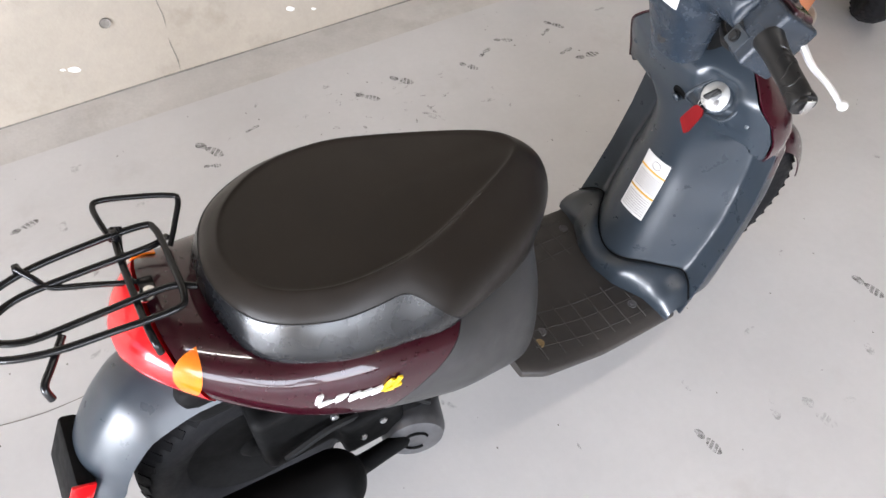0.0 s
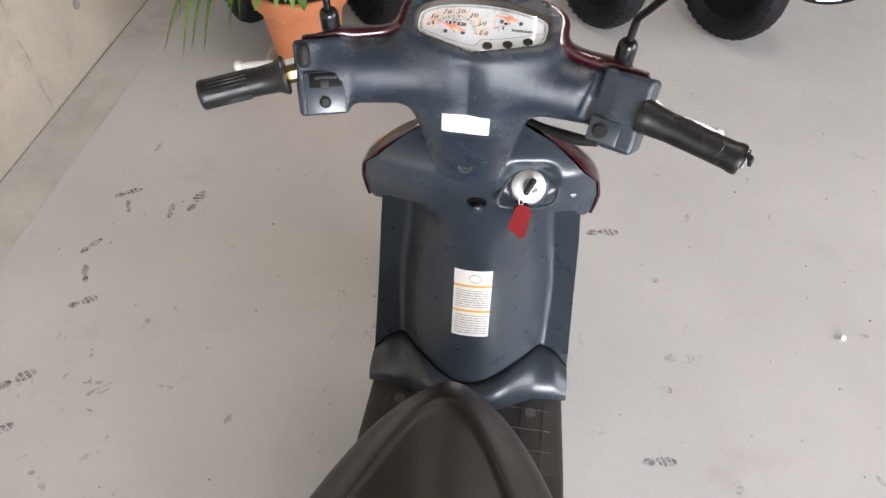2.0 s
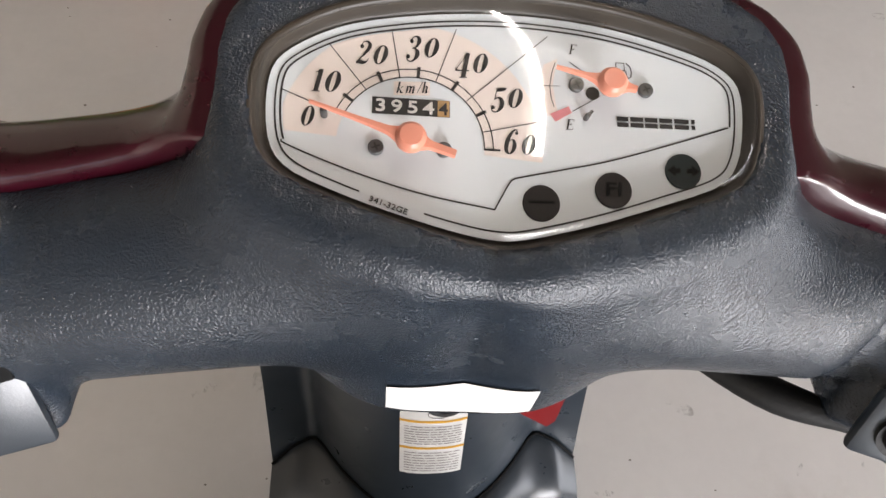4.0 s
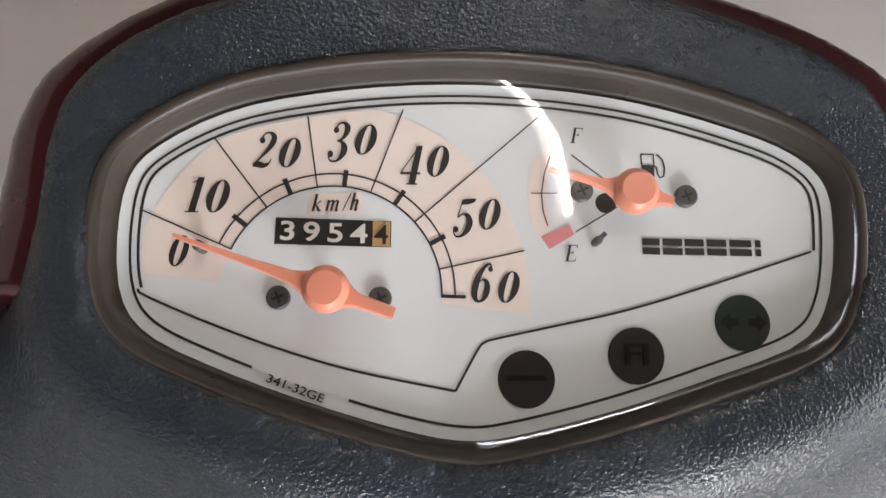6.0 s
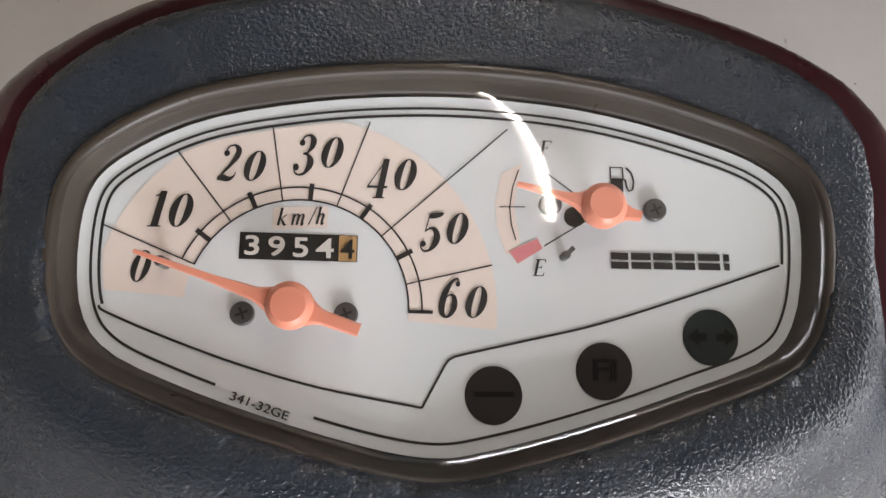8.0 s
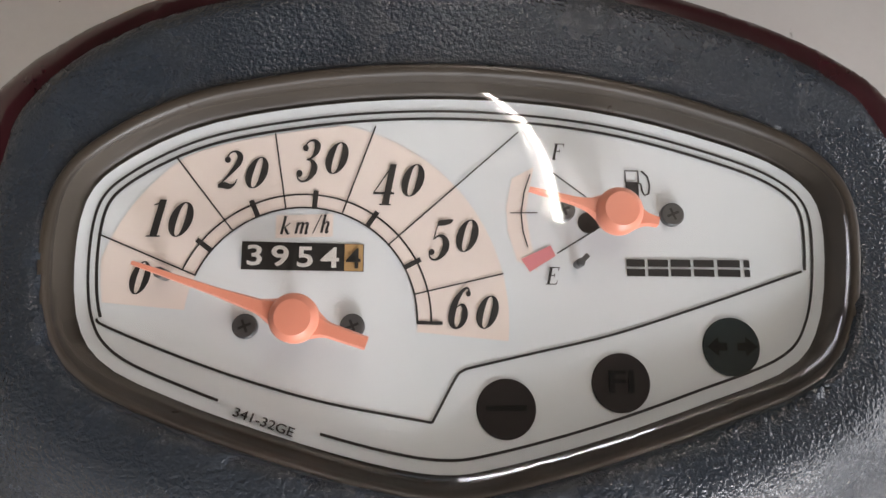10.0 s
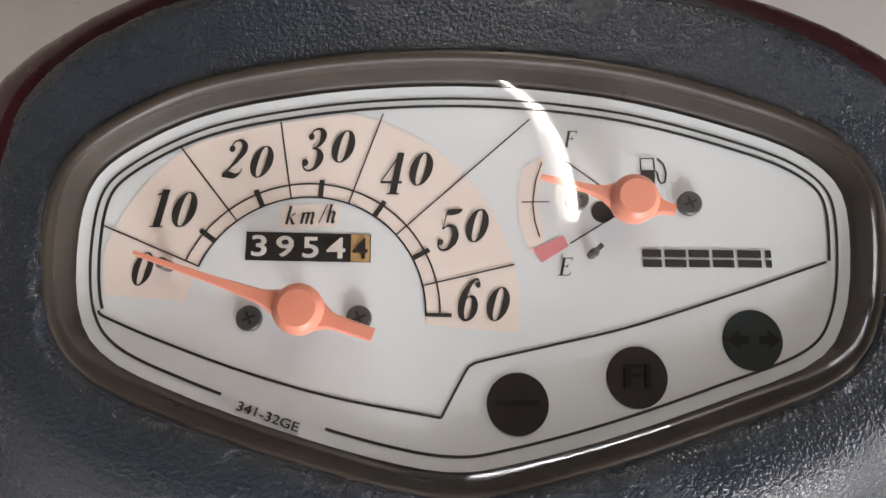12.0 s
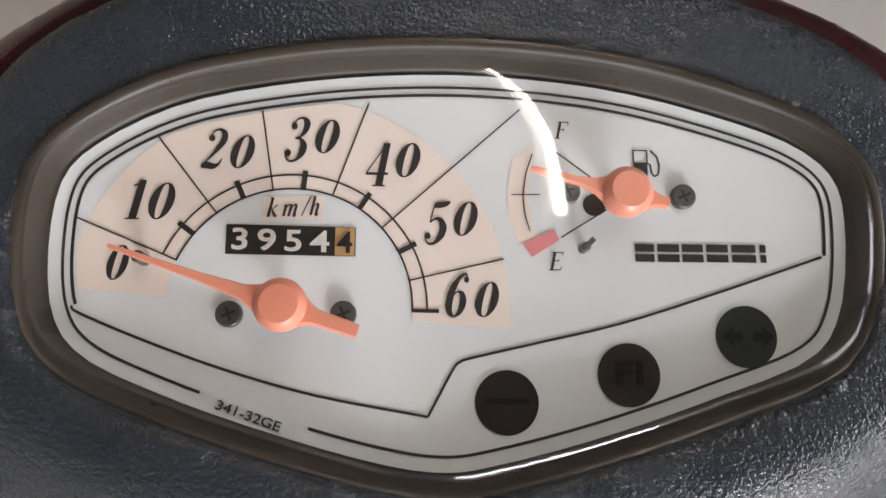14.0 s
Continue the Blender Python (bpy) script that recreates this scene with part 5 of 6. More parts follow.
    pb = ribbon([(36.9, 21.6), (36.9, 24.0), (39.6, 24.0), (39.6, 21.6)], 0.35, 0.23)
    ribbon([(40.3, 24.0), (41.5, 22.8), (41.9, 21.0), (41.6, 19.2), (40.8, 18.8), (40.3, 19.6), (40.1, 21.2), (39.6, 21.4)], 0.4, 0.23, bm=pb)
    part("pump_sign", pb, INK, bez)
    # maker's name, as plain dark blocks
    bm = bmesh.new()
    for i, (a, b) in enumerate(((36.3, 40.0), (40.6, 44.8), (45.3, 49.4), (50.0, 54.2), (54.9, 59.6), (60.4, 61.6))):
        area([(a, 2.1), (b, 2.05), (b, 3.55), (a, 3.6)], 0.22, bm)
        area([(a, 4.05), (b, 4.0), (b, 5.5), (a, 5.55)], 0.22, bm)
    part("maker_mark", bm, INK, bez, "dark printed name")
    lettering("part_number", "341-32GE", 0.0024, DIAL @ Matrix.Translation((-0.0343, -0.0261, 0.0003)) @ Matrix.Rotation(radians(-19.5), 4, "Z"), INK, bez, 0, 0, wide=1.25)
    # clear lens: gently domed, with a rolled edge
    rings = [[dial(*q, h) for q in inset(OUTLINE, d)] for d, h in ((0.1, 3.8), (0.8, 5.0), (2.2, 7.0), (3.0, 7.9), (3.5, 8.3), (4.2, 8.6))]
    c0 = np.array((3.0, 2.0))
    base = inset(OUTLINE, 4.2)
    for k, h in ((0.93, 9.5), (0.8, 10.6), (0.6, 11.4), (0.4, 11.75), (0.2, 11.95), (0.02, 12.0)):
        rings.append([dial(*(c0 + (q - c0) * k), h) for q in base])
    lens = part("meter_lens", skin(rings, True, (False, True)), LENS, bez, "clear plastic meter lens", angle=80)
    lens.visible_shadow = False


meter()

# ---- running gear and rack of the scooter ----
def wheel(parent, centre, radius, width, rim_mat, name="wheel", spokes=5, label="black cast wheel with road tyre"):
    """A wheel with its axle along x: tyre with tread blocks, rim, spokes and hub."""
    m = Matrix.Translation(centre) @ Matrix.Rotation(radians(90), 4, "Y")
    r, w = radius, width / 2
    prof = [(r * 0.60, -w * 0.62), (r * 0.66, -w * 0.80), (r * 0.80, -w), (r * 0.92, -w * 0.88), (r * 0.98, -w * 0.5), (r, 0), (r * 0.98, w * 0.5), (r * 0.92, w * 0.88), (r * 0.80, w), (r * 0.66, w * 0.80), (r * 0.60, w * 0.62)]
    tyre = part(name, skin([[m @ Vector((q * math.cos(a), q * math.sin(a), h)) for a in np.linspace(0, math.tau, 56, endpoint=False)] for q, h in spline(prof, 3)], True, (False, False)), TYRE, parent, label)
    bm = bmesh.new()
    for i in range(40):
        for s in (-1, 1):
            a = math.tau * (i + (0.5 if s > 0 else 0)) / 40
            block((0.004, r * 0.07, w * 0.62), m @ Matrix.Rotation(a, 4, "Z") @ Matrix.Translation((r * 0.955, 0, s * w * 0.66)) @ Matrix.Rotation(s * radians(-28), 4, "Y") @ Matrix.Rotation(s * radians(24), 4, "X"), 0, 1, bm)
    tagged(part("tread", bm, TYRE, tyre, smooth=False), "raised tread blocks", kind="stuff")
    part("rim", lathe([(r * 0.60, -w * 0.66), (r * 0.64, -w * 0.70), (r * 0.645, -w * 0.60), (r * 0.54, -w * 0.45), (r * 0.53, w * 0.45), (r * 0.645, w * 0.60), (r * 0.64, w * 0.70), (r * 0.60, w * 0.66)], m, 48), rim_mat, tyre)
    bm = bmesh.new()
    for i in range(spokes):
        a = math.tau * i / spokes + 0.3
        tube([m @ Matrix.Rotation(a, 4, "Z") @ Vector(q) for q in ((r * 0.14, 0, 0.004), (r * 0.34, 0.006, 0.002), (r * 0.56, 0.0, 0))], [r * 0.085, r * 0.06, r * 0.085], 8, 4, bm=bm, flat=0.6)
    part("spokes", bm, rim_mat, tyre)
    part("hub", lathe([(0, -w * 0.9), (r * 0.10, -w * 0.9), (r * 0.2, -w * 0.5), (r * 0.2, w * 0.5), (r * 0.10, w * 0.9), (0, w * 0.9)], m, 28), rim_mat, tyre)
    return tyre


REAR_AXLE = (0.0, -0.93, 0.205)
wheel(scooter, REAR_AXLE, 0.205, 0.088, MATT_BLACK, "rear_wheel")
wheel(scooter, (0.0, 0.235, 0.205), 0.205, 0.085, MATT_BLACK, "front_wheel")


def arc_guard(name, centre, a0, a1, crest, drop, half, mat, label):
    """A mudguard bent round an axle; angles from straight up, positive to the back."""
    rows = []
    for a in np.linspace(a0, a1, 34):
        r = np.interp(a, *crest)
        row = []
        for s in np.linspace(-1, 1, 25):
            q = r - drop * abs(s) ** 2.4
            row.append((s * half, centre[1] - q * math.sin(radians(a)), centre[2] + q * math.cos(radians(a))))
        rows.append(row)
    ob = part(name, skin(rows, False), mat, scooter, label, angle=70)
    so = ob.modifiers.new("thickness", "SOLIDIFY")
    so.thickness, so.offset = 0.003, 0
    return ob


arc_guard("rear_mudguard", REAR_AXLE, -8, 92, ((-8, 10, 25, 50, 92), (0.335, 0.350, 0.350, 0.312, 0.300)), 0.055, 0.088, GREY, "grey plastic rear mudguard")
arc_guard("front_mudguard", (0, 0.235, 0.205), -75, 70, ((-75, 0, 70), (0.225, 0.235, 0.225)), 0.05, 0.062, MAROON, "maroon front mudguard")


def running_gear():
    m = Matrix.Translation((0.0, -1.188, 0.365)) @ Matrix.Rotation(radians(-28), 4, "X")
    part("plate_bracket", block((0.13, 0.03, 0.10), m, 0.008), MATT_BLACK, scooter, "black plate bracket")
    part("rear_reflector", block((0.006, 0.034, 0.102), m @ Matrix.Translation((0.066, -0.004, 0.0)), 0.002), RED_LENS, scooter, "thin red reflector")
    # silencer with heat shield
    f = lambda p: blend(rod(p, (0.185, -0.845, 0.262), (0.190, -1.17, 0.300), 0.056, 0.060), rod(p, (0.150, -0.70, 0.20), (0.175, -0.86, 0.235), 0.016, 0.020), 0.03)
    ex = part("exhaust", solid(f, (0.10, -1.25, 0.16), (0.26, -0.66, 0.38), 0.006), MATT_BLACK, scooter, "matt black exhaust silencer")
    part("shield_bolt", lathe([(0, 0.006), (0.006, 0.005), (0.009, 0)], aim((0.243, -0.85, 0.262), (1, 0, 0.1)), 8), CHROME, ex)
    # engine: crankcase, fan cover, cylinder with fins
    part("crankcase", solid(lambda p: blend(rod(p, (-0.03, -0.62, 0.235), (-0.06, -0.95, 0.215), 0.075, 0.060), rod(p, (0.08, -0.66, 0.215), (0.02, -0.66, 0.23), 0.060, 0.07), 0.03), (-0.16, -1.04, 0.13), (0.17, -0.52, 0.33), 0.007), MATT_BLACK, scooter, "dark engine casing")
    fm = aim((0.135, -0.668, 0.192), (0.93, -0.28, 0.10))
    fan = part("fan_cover", lathe([(0.0, 0.028), (0.044, 0.028), (0.052, 0.026), (0.056, 0.020), (0.060, 0.010), (0.062, -0.06), (0.058, -0.07)], fm, 40), COVER_ALLOY, scooter, "satin dark metal fan cover")
    # black bars on the face imitate the dark inside of curved slots
    for a0, a1 in ((20, 150), (200, 300)):
        part("fan_slot_shade", tube([fm @ Vector((0.024 * math.cos(radians(a)), 0.024 * math.sin(radians(a)), 0.028)) for a in np.linspace(a0, a1, 7)], 0.0045, 6, 3, flat=0.4), MATT_BLACK, fan)
    part("fan_tab", block((0.010, 0.012, 0.024), fm @ Matrix.Translation((0.0, -0.066, 0.0)), 0.002), MATT_BLACK, fan)
    part("engine_block", solid(lambda p: blend(rounded(p, (0.02, -0.80, 0.315), (0.085, 0.13, 0.085), 0.02), rounded(p, (0.05, -0.74, 0.26), (0.085, 0.06, 0.05), 0.015), 0.02), (-0.08, -0.95, 0.19), (0.15, -0.65, 0.42), 0.007), MATT_BLACK, scooter, "dark oily engine block")
    for i in range(7):
        part("cooling_fin", block((0.11, 0.005, 0.10), Matrix.Translation((0.03, -0.73 - 0.013 * i, 0.335)) @ Matrix.Rotation(radians(20), 4, "X"), 0.002, 1), MATT_BLACK, scooter)
    for p, q, r in (((0.11, -0.72, 0.285), (0.13, -0.90, 0.315), 0.008), ((0.10, -0.70, 0.26), (0.06, -0.88, 0.36), 0.006), ((0.13, -0.63, 0.25), (0.09, -0.75, 0.33), 0.007)):
        part("hose", tube([p, tuple((np.array(p) + q) / 2 + (0, 0, 0.02)), q], r, 8, 6), RUBBER, scooter)
    for p in ((0.135, -0.725, 0.285), (0.135, -0.765, 0.262), (0.108, -0.80, 0.325)):
        part("engine_bolt", lathe([(0, 0.006), (0.005, 0.006), (0.007, 0.004), (0.007, -0.01)], aim(p, (1, 0, 0.2)), 6), ALLOY, scooter)
    part("shock_absorber", tube([(-0.10, -0.90, 0.25), (-0.10, -0.86, 0.52)], 0.022, 14, 2), BLACK, scooter)
    for s in (-1, 1):
        part("fork_leg", tube([(s * 0.062, 0.235, 0.205), (s * 0.060, 0.205, 0.33), (s * 0.03, 0.13, 0.46)], [0.018, 0.017, 0.015], 12, 4), BLACK, scooter)
    part("fork_crown", tube([(0, 0.135, 0.44), (0, 0.05, 0.70)], 0.028, 14, 2), MATT_BLACK, scooter)
    part("side_stand", tube([(-0.09, -0.50, 0.14), (-0.13, -0.53, 0.08), (-0.185, -0.56, 0.012), (-0.20, -0.56, 0.006)], [0.011, 0.010, 0.010, 0.012], 10, 5), BLACK, scooter, "black side stand")
    part("under_tail", block((0.17, 0.36, 0.10), Matrix.Translation((0, -0.83, 0.49)), 0.03, 3), MATT_BLACK, scooter)


running_gear()


def rack():
    """The bent-bar luggage rack over the tail."""
    cx, z = -0.012, 0.708
    main = None

    def bar(pts, r=0.0048, closed=False, lab="", name="rack_bar"):
        b = tube(pts, r, 10, 6, closed)
        return part(name, b, BLACK, main if main else scooter, lab)

    hw = 0.078
    main = bar([(cx + hw, -0.950, z - 0.004), (cx + hw - 0.002, -1.02, z), (cx + hw - 0.010, -1.10, z + 0.002), (cx + hw * 0.55, -1.158, z + 0.002), (cx, -1.176, z + 0.002), (cx - hw * 0.55, -1.158, z + 0.002),
                (cx - hw + 0.010, -1.10, z + 0.002), (cx - hw + 0.002, -1.02, z), (cx - hw, -0.950, z - 0.004), (cx - hw + 0.016, -0.934, z - 0.004), (cx, -0.932, z - 0.003), (cx + hw - 0.016, -0.934, z - 0.004)], 0.0048, True,
               "black lacquered bar luggage rack", "luggage_rack")
    iw = 0.038
    bar([(cx + iw + 0.012, -0.915, z - 0.012), (cx + iw, -0.95, z - 0.006), (cx + iw, -1.04, z - 0.004), (cx + iw - 0.002, -1.11, z - 0.004), (cx + iw * 0.5, -1.148, z - 0.004), (cx, -1.157, z - 0.004),
         (cx - iw * 0.5, -1.148, z - 0.004), (cx - iw + 0.002, -1.11, z - 0.004), (cx - iw, -1.04, z - 0.004), (cx - iw, -0.95, z - 0.006), (cx - iw - 0.03, -0.925, z - 0.030)])
    bar([(-0.104, -0.984, z - 0.004), (-0.05, -0.988, z - 0.010), (0.05, -0.988, z - 0.012), (0.090, -0.986, z - 0.014), (0.098, -0.985, z - 0.032)])
    bar([(-0.092, -0.990, z - 0.012), (-0.128, -0.996, z - 0.005), (-0.156, -0.997, z - 0.003), (-0.164, -0.985, z - 0.004), (-0.158, -0.94, z - 0.014), (-0.150, -0.900, z - 0.025), (-0.140, -0.890, z - 0.030), (-0.118, -0.908, z - 0.052), (-0.098, -0.926, z - 0.070)], 0.0042)
    bar([(-0.084, -1.104, z + 0.010), (-0.066, -1.090, z), (-0.046, -1.074, z - 0.006), (-0.044, -1.03, z - 0.028), (-0.042, -0.995, z - 0.046)], 0.0042)
    bar([(-0.096, -0.975, z + 0.004), (-0.078, -0.985, z - 0.016), (-0.046, -0.990, z - 0.036), (-0.030, -0.985, z - 0.040)], 0.0048)
    bar([(0.034, -1.078, z - 0.006), (0.066, -1.098, z - 0.010), (0.088, -1.112, z - 0.014), (0.096, -1.112, z - 0.032)], 0.0048)
    for x, y in ((-0.086, -1.104), (-0.082, -0.982)):
        part("rack_clip", block((0.014, 0.010, 0.014), Matrix.Translation((x, y, z + 0.004)), 0.003), BLACK, main)
    part("rack_foot", block((0.034, 0.020, 0.006), Matrix.Translation((-0.01, -0.972, 0.676)) @ Matrix.Rotation(radians(-10), 4, "X"), 0.002), BLACK, main)
    part("rack_bolt", lathe([(0, 0.009), (0.006, 0.008), (0.0075, 0.004), (0.0075, 0.003), (0.0125, 0.0025), (0.0125, 0)], aim((0.006, -0.975, 0.680), (0, -0.2, 1)), 18), CHROME, main, "chrome bolt and washer")


rack()


# ---- things round about ----
def parked_front(x, y, turn, shade):
    """What shows of a parked scooter: front wheel, fork and mudguard."""
    pk = tagged(new("parked_scooter"), "black front wheel and fork of a parked scooter", "scooter", "parked scooters along the back")
    wheel(pk, (0, 0, 0.215), 0.215, 0.098, MATT_BLACK, "front_wheel", 6, "black tyre on a dark cast wheel")
    for s in (-1, 1):
        part("fork_leg", tube([(s * 0.075, 0, 0.215), (s * 0.074, 0.03, 0.36), (s * 0.07, 0.10, 0.60)], [0.017, 0.020, 0.018], 12, 4), BLACK, pk)
    rows = []
    for a in np.linspace(-70, 60, 22):
        rows.append([(k * 0.062, -(0.245 - 0.03 * abs(k) ** 2.5) * math.sin(radians(a)), 0.215 + (0.245 - 0.03 * abs(k) ** 2.5) * math.cos(radians(a))) for k in np.linspace(-1, 1, 13)])
    g = part("mudguard", skin(rows, False), shade, pk)
    so = g.modifiers.new("thickness", "SOLIDIFY")
    so.thickness = 0.003
    part("brake_disc", lathe([(0.05, -0.002), (0.095, -0.002), (0.095, 0.002), (0.05, 0.002)], aim((0.058, 0, 0.215), (1, 0, 0)), 32), ALLOY, pk)
    pk.matrix_world = Matrix.Translation((x, y, 0)) @ Matrix.Rotation(turn, 4, "Z")
    return pk


parked_front(0.290, 1.620, radians(38), BLACK)
parked_front(0.735, 1.600, radians(38), BLACK)
parked_front(-0.52, 1.535, radians(40), BLACK)
parked_front(-0.98, 1.50, radians(40), BLACK)


def potted_plant(x, y):
    pot = tagged(new("plant_pot"), "terracotta flower pot on a cream saucer", "flower pot")
    part("pot_body", lathe([(0.0, 0.020), (0.098, 0.020), (0.103, 0.024), (0.130, 0.21), (0.137, 0.235), (0.150, 0.236), (0.154, 0.242), (0.154, 0.285), (0.148, 0.290), (0.138, 0.288), (0.132, 0.25), (0.0, 0.245)], Matrix(), 48), TERRACOTTA, pot)
    part("saucer", lathe([(0.0, 0.0), (0.118, 0.0), (0.124, 0.004), (0.143, 0.032), (0.145, 0.034), (0.139, 0.035), (0.120, 0.012), (0.0, 0.010)], Matrix(), 48), SAUCER, pot, "cream plastic saucer")
    part("soil", lathe([(0.0, 0.262), (0.07, 0.260), (0.131, 0.252), (0.131, 0.246)], Matrix(), 32), SOIL, pot)
    pot.matrix_world = Matrix.Translation((x, y, 0.0))
    plant = tagged(new("potted_plant"), "green strap-leaved plant hanging over its pot", "plant")
    r = np.random.default_rng(11)
    for i in range(46):
        a = r.uniform(0, math.tau)
        if i < 26:
            a = r.uniform(math.pi * 0.80, math.pi * 1.30)
        reach, lift = r.uniform(0.18, 0.42), r.uniform(0.10, 0.24)
        drop = r.uniform(0.02, 0.14)
        if math.sin(a) < -0.45 and math.cos(a) > -0.75:
            reach, drop = reach * 0.5, -0.05
        base = np.array((0.05 * math.cos(a), 0.05 * math.sin(a), 0.26))
        d = np.array((math.cos(a), math.sin(a), 0))
        side = np.array((-d[1], d[0], 0))
        line = spline([base, base + d * reach * 0.35 + (0, 0, lift), base + d * reach * 0.75 + (0, 0, lift * 0.55), base + d * reach + (0, 0, -drop)], 5)
        rows = []
        for k, q in zip(np.linspace(0, 1, len(line)), line):
            w = 0.013 * (0.55 + 0.9 * k) * (1 - k ** 5) + 0.0008
            rows.append([q - side * w + (0, 0, 0.2 * w), q, q + side * w + (0, 0, 0.2 * w)])
        part("leaf", skin(rows, False), LEAF, plant)
    plant.matrix_world = Matrix.Translation((x, y, 0.0))


potted_plant(-0.67, 1.235)


# ---- marks on the floor ----
def smudge_material(name, colour, scale, lo, hi):
    """Patchy dirt that lets the floor show through."""
    m = bpy.data.materials.new(name)
    m.use_nodes = True
    n, l = m.node_tree.nodes, m.node_tree.links
    b = n["Principled BSDF"]
    b.inputs["Base Color"].default_value = (*colour, 1)
    b.inputs["Roughness"].default_value = 0.75
    t = n.new("ShaderNodeTexNoise")
    t.inputs["Scale"].default_value = scale
    t.inputs["Detail"].default_value = 6
    t.inputs["Roughness"].default_value = 0.7
    g = n.new("ShaderNodeNewGeometry")
    l.new(g.outputs["Position"], t.inputs["Vector"])
    r = n.new("ShaderNodeValToRGB")
    r.color_ramp.elements[0].position, r.color_ramp.elements[1].position = lo, hi
    l.new(t.outputs["Fac"], r.inputs[0])
    l.new(r.outputs[0], b.inputs["Alpha"])
    return m


PRINT = smudge_material("muddy_print", (0.13, 0.118, 0.105), 70, 0.34, 0.72)
SMEAR = smudge_material("faint_smear", (0.29, 0.25, 0.21), 40, 0.48, 0.95)


def blob(w, h, seed, n=22):
    r = np.random.default_rng(seed)
    k = 1 + 0.12 * r.normal(size=5)
    out = []
    for i in range(n):
        a = math.tau * i / n
        q = 1 + sum(0.10 * k[j] * math.sin((j + 2) * a + seed * (j + 1)) / (j + 1) for j in range(4))
        out.append((w * q * math.cos(a), h * q * math.sin(a)))
    return out


def footprint(seed):
    """A shoe print: ball and heel with a gap between, the ball cut by tread lines."""
    bm = bmesh.new()
    for cx, w, h in ((0.020, 0.030, 0.017), (-0.032, 0.018, 0.014)):
        f = bm.faces.new([bm.verts.new((cx + x, y, 0.0)) for x, y in blob(w, h, seed + int(cx > 0))])
    for x in (0.003, 0.018, 0.033):
        bmesh.ops.bisect_plane(bm, geom=bm.verts[:] + bm.edges[:] + bm.faces[:], plane_co=(x, 0, 0), plane_no=(1, 0.25, 0))
        bmesh.ops.bisect_plane(bm, geom=bm.verts[:] + bm.edges[:] + bm.faces[:], plane_co=(x + 0.004, 0, 0), plane_no=(1, 0.25, 0))
        for f in [f for f in bm.faces if 0 < f.calc_center_median().x + 0.25 * f.calc_center_median().y - x < 0.004]:
            bm.faces.remove(f)
    return bm


MARKS = [(-1.0, -0.72, 31, 1.0), (-0.93, -0.735, 67, 0.5), (-0.956, -1.24, 103, 0.75), (-1.005, -0.08, 40, 0.85), (-0.985, -0.212, 42, 0.8), (-0.998, 0.233, 117, 0.6), (-1.026, 0.326, 60, 0.65),
         (-0.96, 0.147, 34, 0.7), (-1.014, 0.531, 34, 0.75), (-0.993, 0.479, 116, 0.5), (-0.869, 0.476, 100, 0.55), (-0.813, 0.523, 82, 0.85), (-1.023, -0.58, 102, 0.45), (0.303, 0.542, 9, 0.85), (0.404, -0.099, 9, 0.7), (-1.01, 0.732, 86, 0.4)]
FAINT = [(-0.891, -0.934, 110, 0.7), (-1.001, -0.423, 44, 0.55), (0.477, 0.16, 3, 0.9), (-0.804, -0.462, 67, 0.6), (-0.336, 0.249, -32, 0.35), (-0.334, 0.121, 26, 0.45), (-0.783, -0.069, 32, 0.4), (0.28, -0.048, -8, 0.3), (-0.832, -0.499, 6, 0.3)]
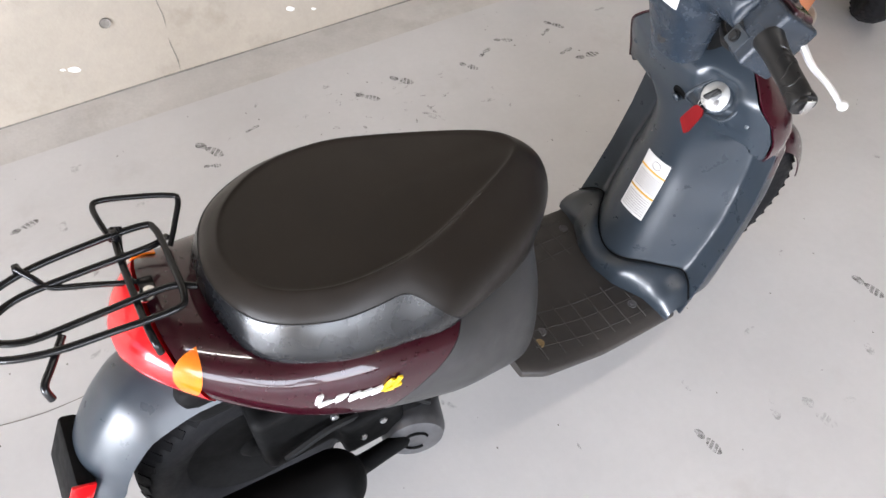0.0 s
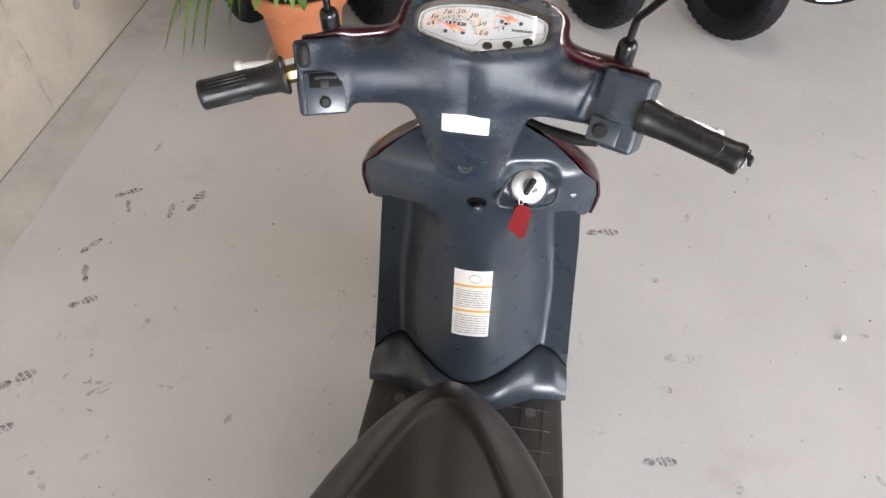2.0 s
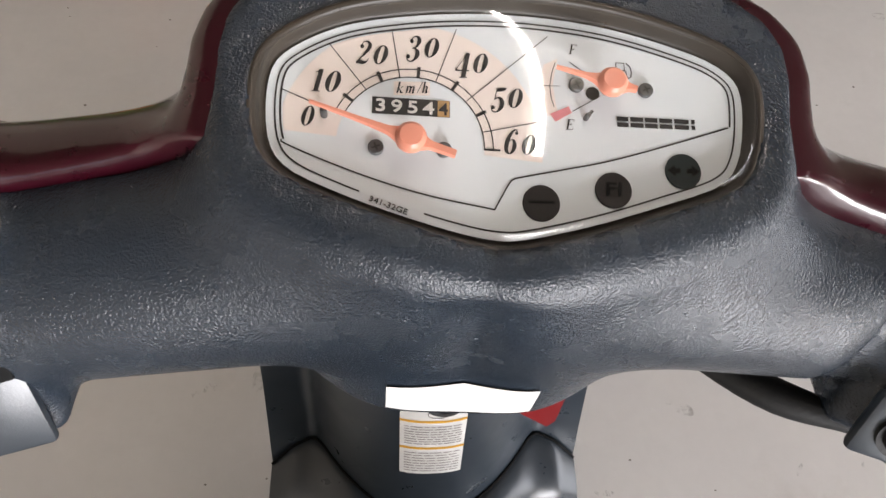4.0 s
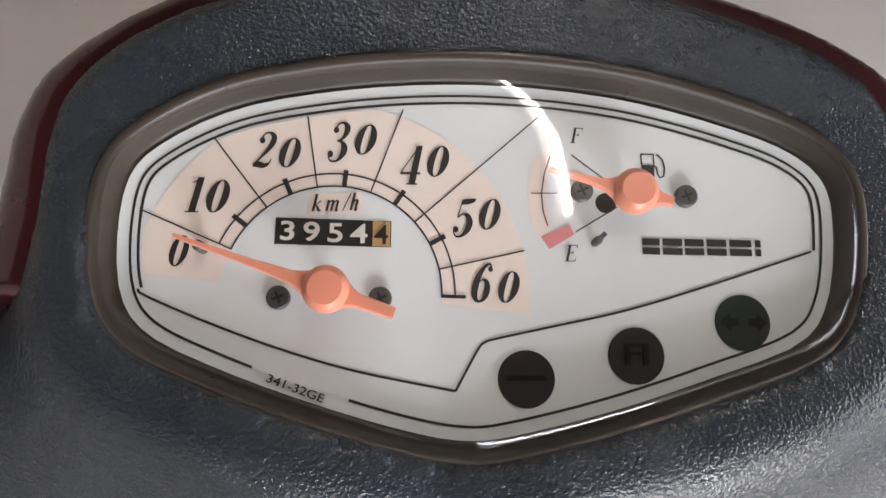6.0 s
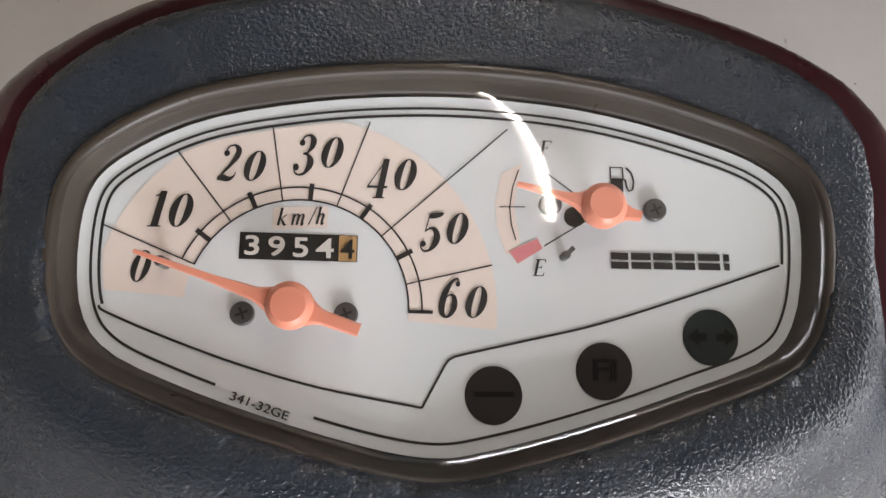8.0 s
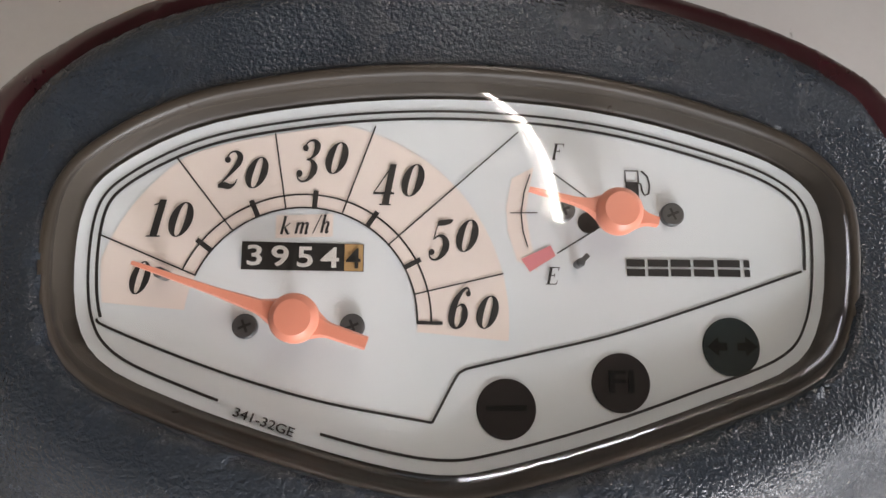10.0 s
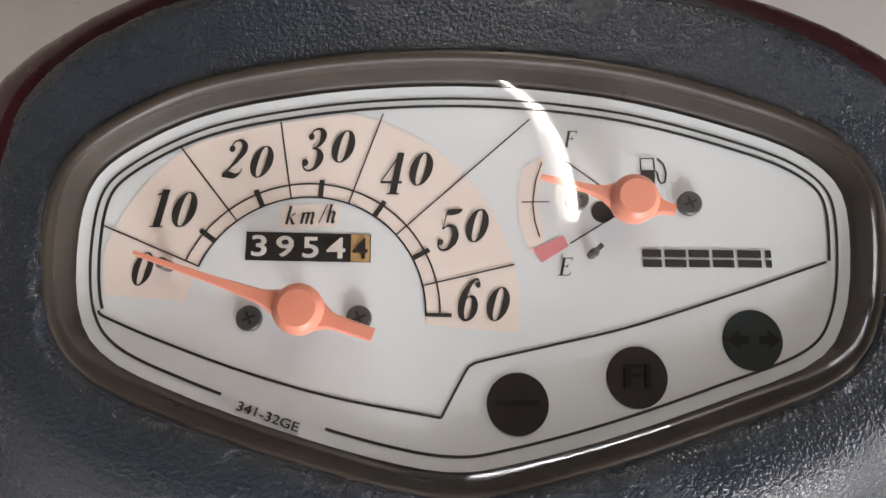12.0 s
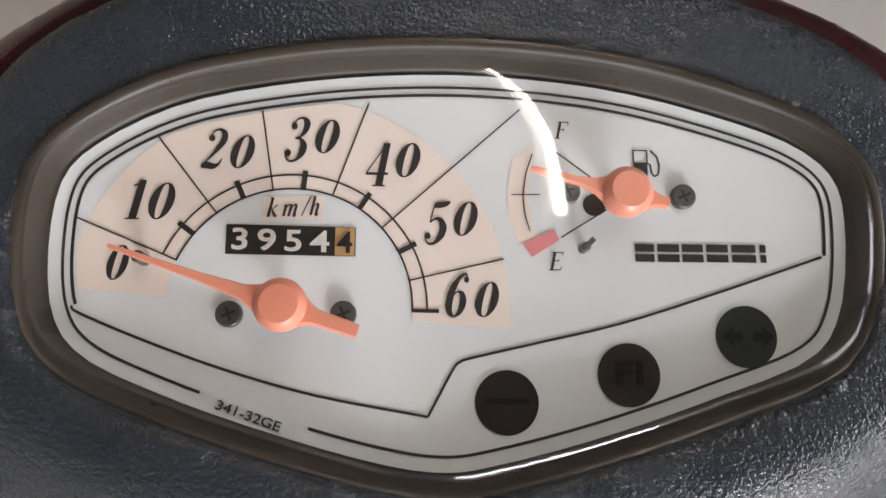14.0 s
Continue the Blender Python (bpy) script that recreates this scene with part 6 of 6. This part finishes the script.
for faint, marks in ((False, MARKS), (True, FAINT)):
    prints = []
    for i, (x, y, a, size) in enumerate(marks):
        m = Matrix.Translation((x, y, 0.0008)) @ Matrix.Rotation(radians(a), 4, "Z") @ Matrix.Diagonal((size, size * 0.9, 1, 1))
        if i < 4:
            label = "faint smeared footprint on the floor" if faint else "dried muddy footprint on the floor"
            src = tagged(part("footprint", footprint(i * 7 + 1 + 40 * faint), SMEAR if faint else PRINT, smooth=False), label, "footprint", "footprints on the floor", "stuff")
            src.matrix_world = m
            prints.append(src)
        else:
            copy_thing(prints[i % 4], m).matrix_world = m
rngf = np.random.default_rng(8)
bm = bmesh.new()
for i in range(140):
    near = i < 50
    x = rngf.normal(-0.88, 0.10) if near else rngf.uniform(-1.15, 1.2)
    y = rngf.normal(-0.10, 0.16) if near else rngf.uniform(-1.3, 1.2)
    s = rngf.uniform(0.005, 0.022) * (1 if near else 1.3)
    a = rngf.uniform(0, math.tau)
    f = bm.faces.new([bm.verts.new((x + px * math.cos(a) - py * math.sin(a), y + px * math.sin(a) + py * math.cos(a), 0.0004 + 0.000002 * i)) for px, py in blob(s, s * rngf.uniform(0.2, 0.6), i, 14)])
tagged(part("floor_smears", bm, SMEAR, smooth=False), "scattered faint brown smears on the floor", "dirt", kind="stuff")
bm = bmesh.new()
for i in range(260):
    x, y, s = rngf.uniform(-1.2, 1.6), rngf.uniform(-1.4, 1.6), rngf.uniform(0.0008, 0.0035)
    f = bm.faces.new([bm.verts.new((x + px, y + py, 0.0012)) for px, py in blob(s, s * rngf.uniform(0.5, 1), i, 8)])
tagged(part("floor_specks", bm, CRACK, smooth=False), "small dark specks of grit on the floor", "dirt", kind="stuff")
b = bmesh.new()
bmesh.ops.create_icosphere(b, subdivisions=2, radius=0.007)
for v in b.verts:
    v.co *= 1 + 0.25 * noise.noise(v.co * 200)
b.transform(Matrix.Translation((0.851, 0.265, 0.005)))
tagged(part("pebble", b, SCUFF_WHITE), "small pale pebble lying on the floor", "pebble")
# hairline crack that crosses the floor behind the scooter
pts = [(-0.16 + 0.012 * math.sin(9 * k) + 0.1 * k, -1.30 + 0.75 * k - 0.25 * k * k, 0.0006) for k in np.linspace(0, 1, 26)]
tagged(part("floor_crack", tube([(x - 0.25, y - 0.15, z) for x, y, z in pts], 0.0011, 5, 2, flat=0.3), CRACK), "fine hairline crack in the floor paint", "crack", kind="structure")
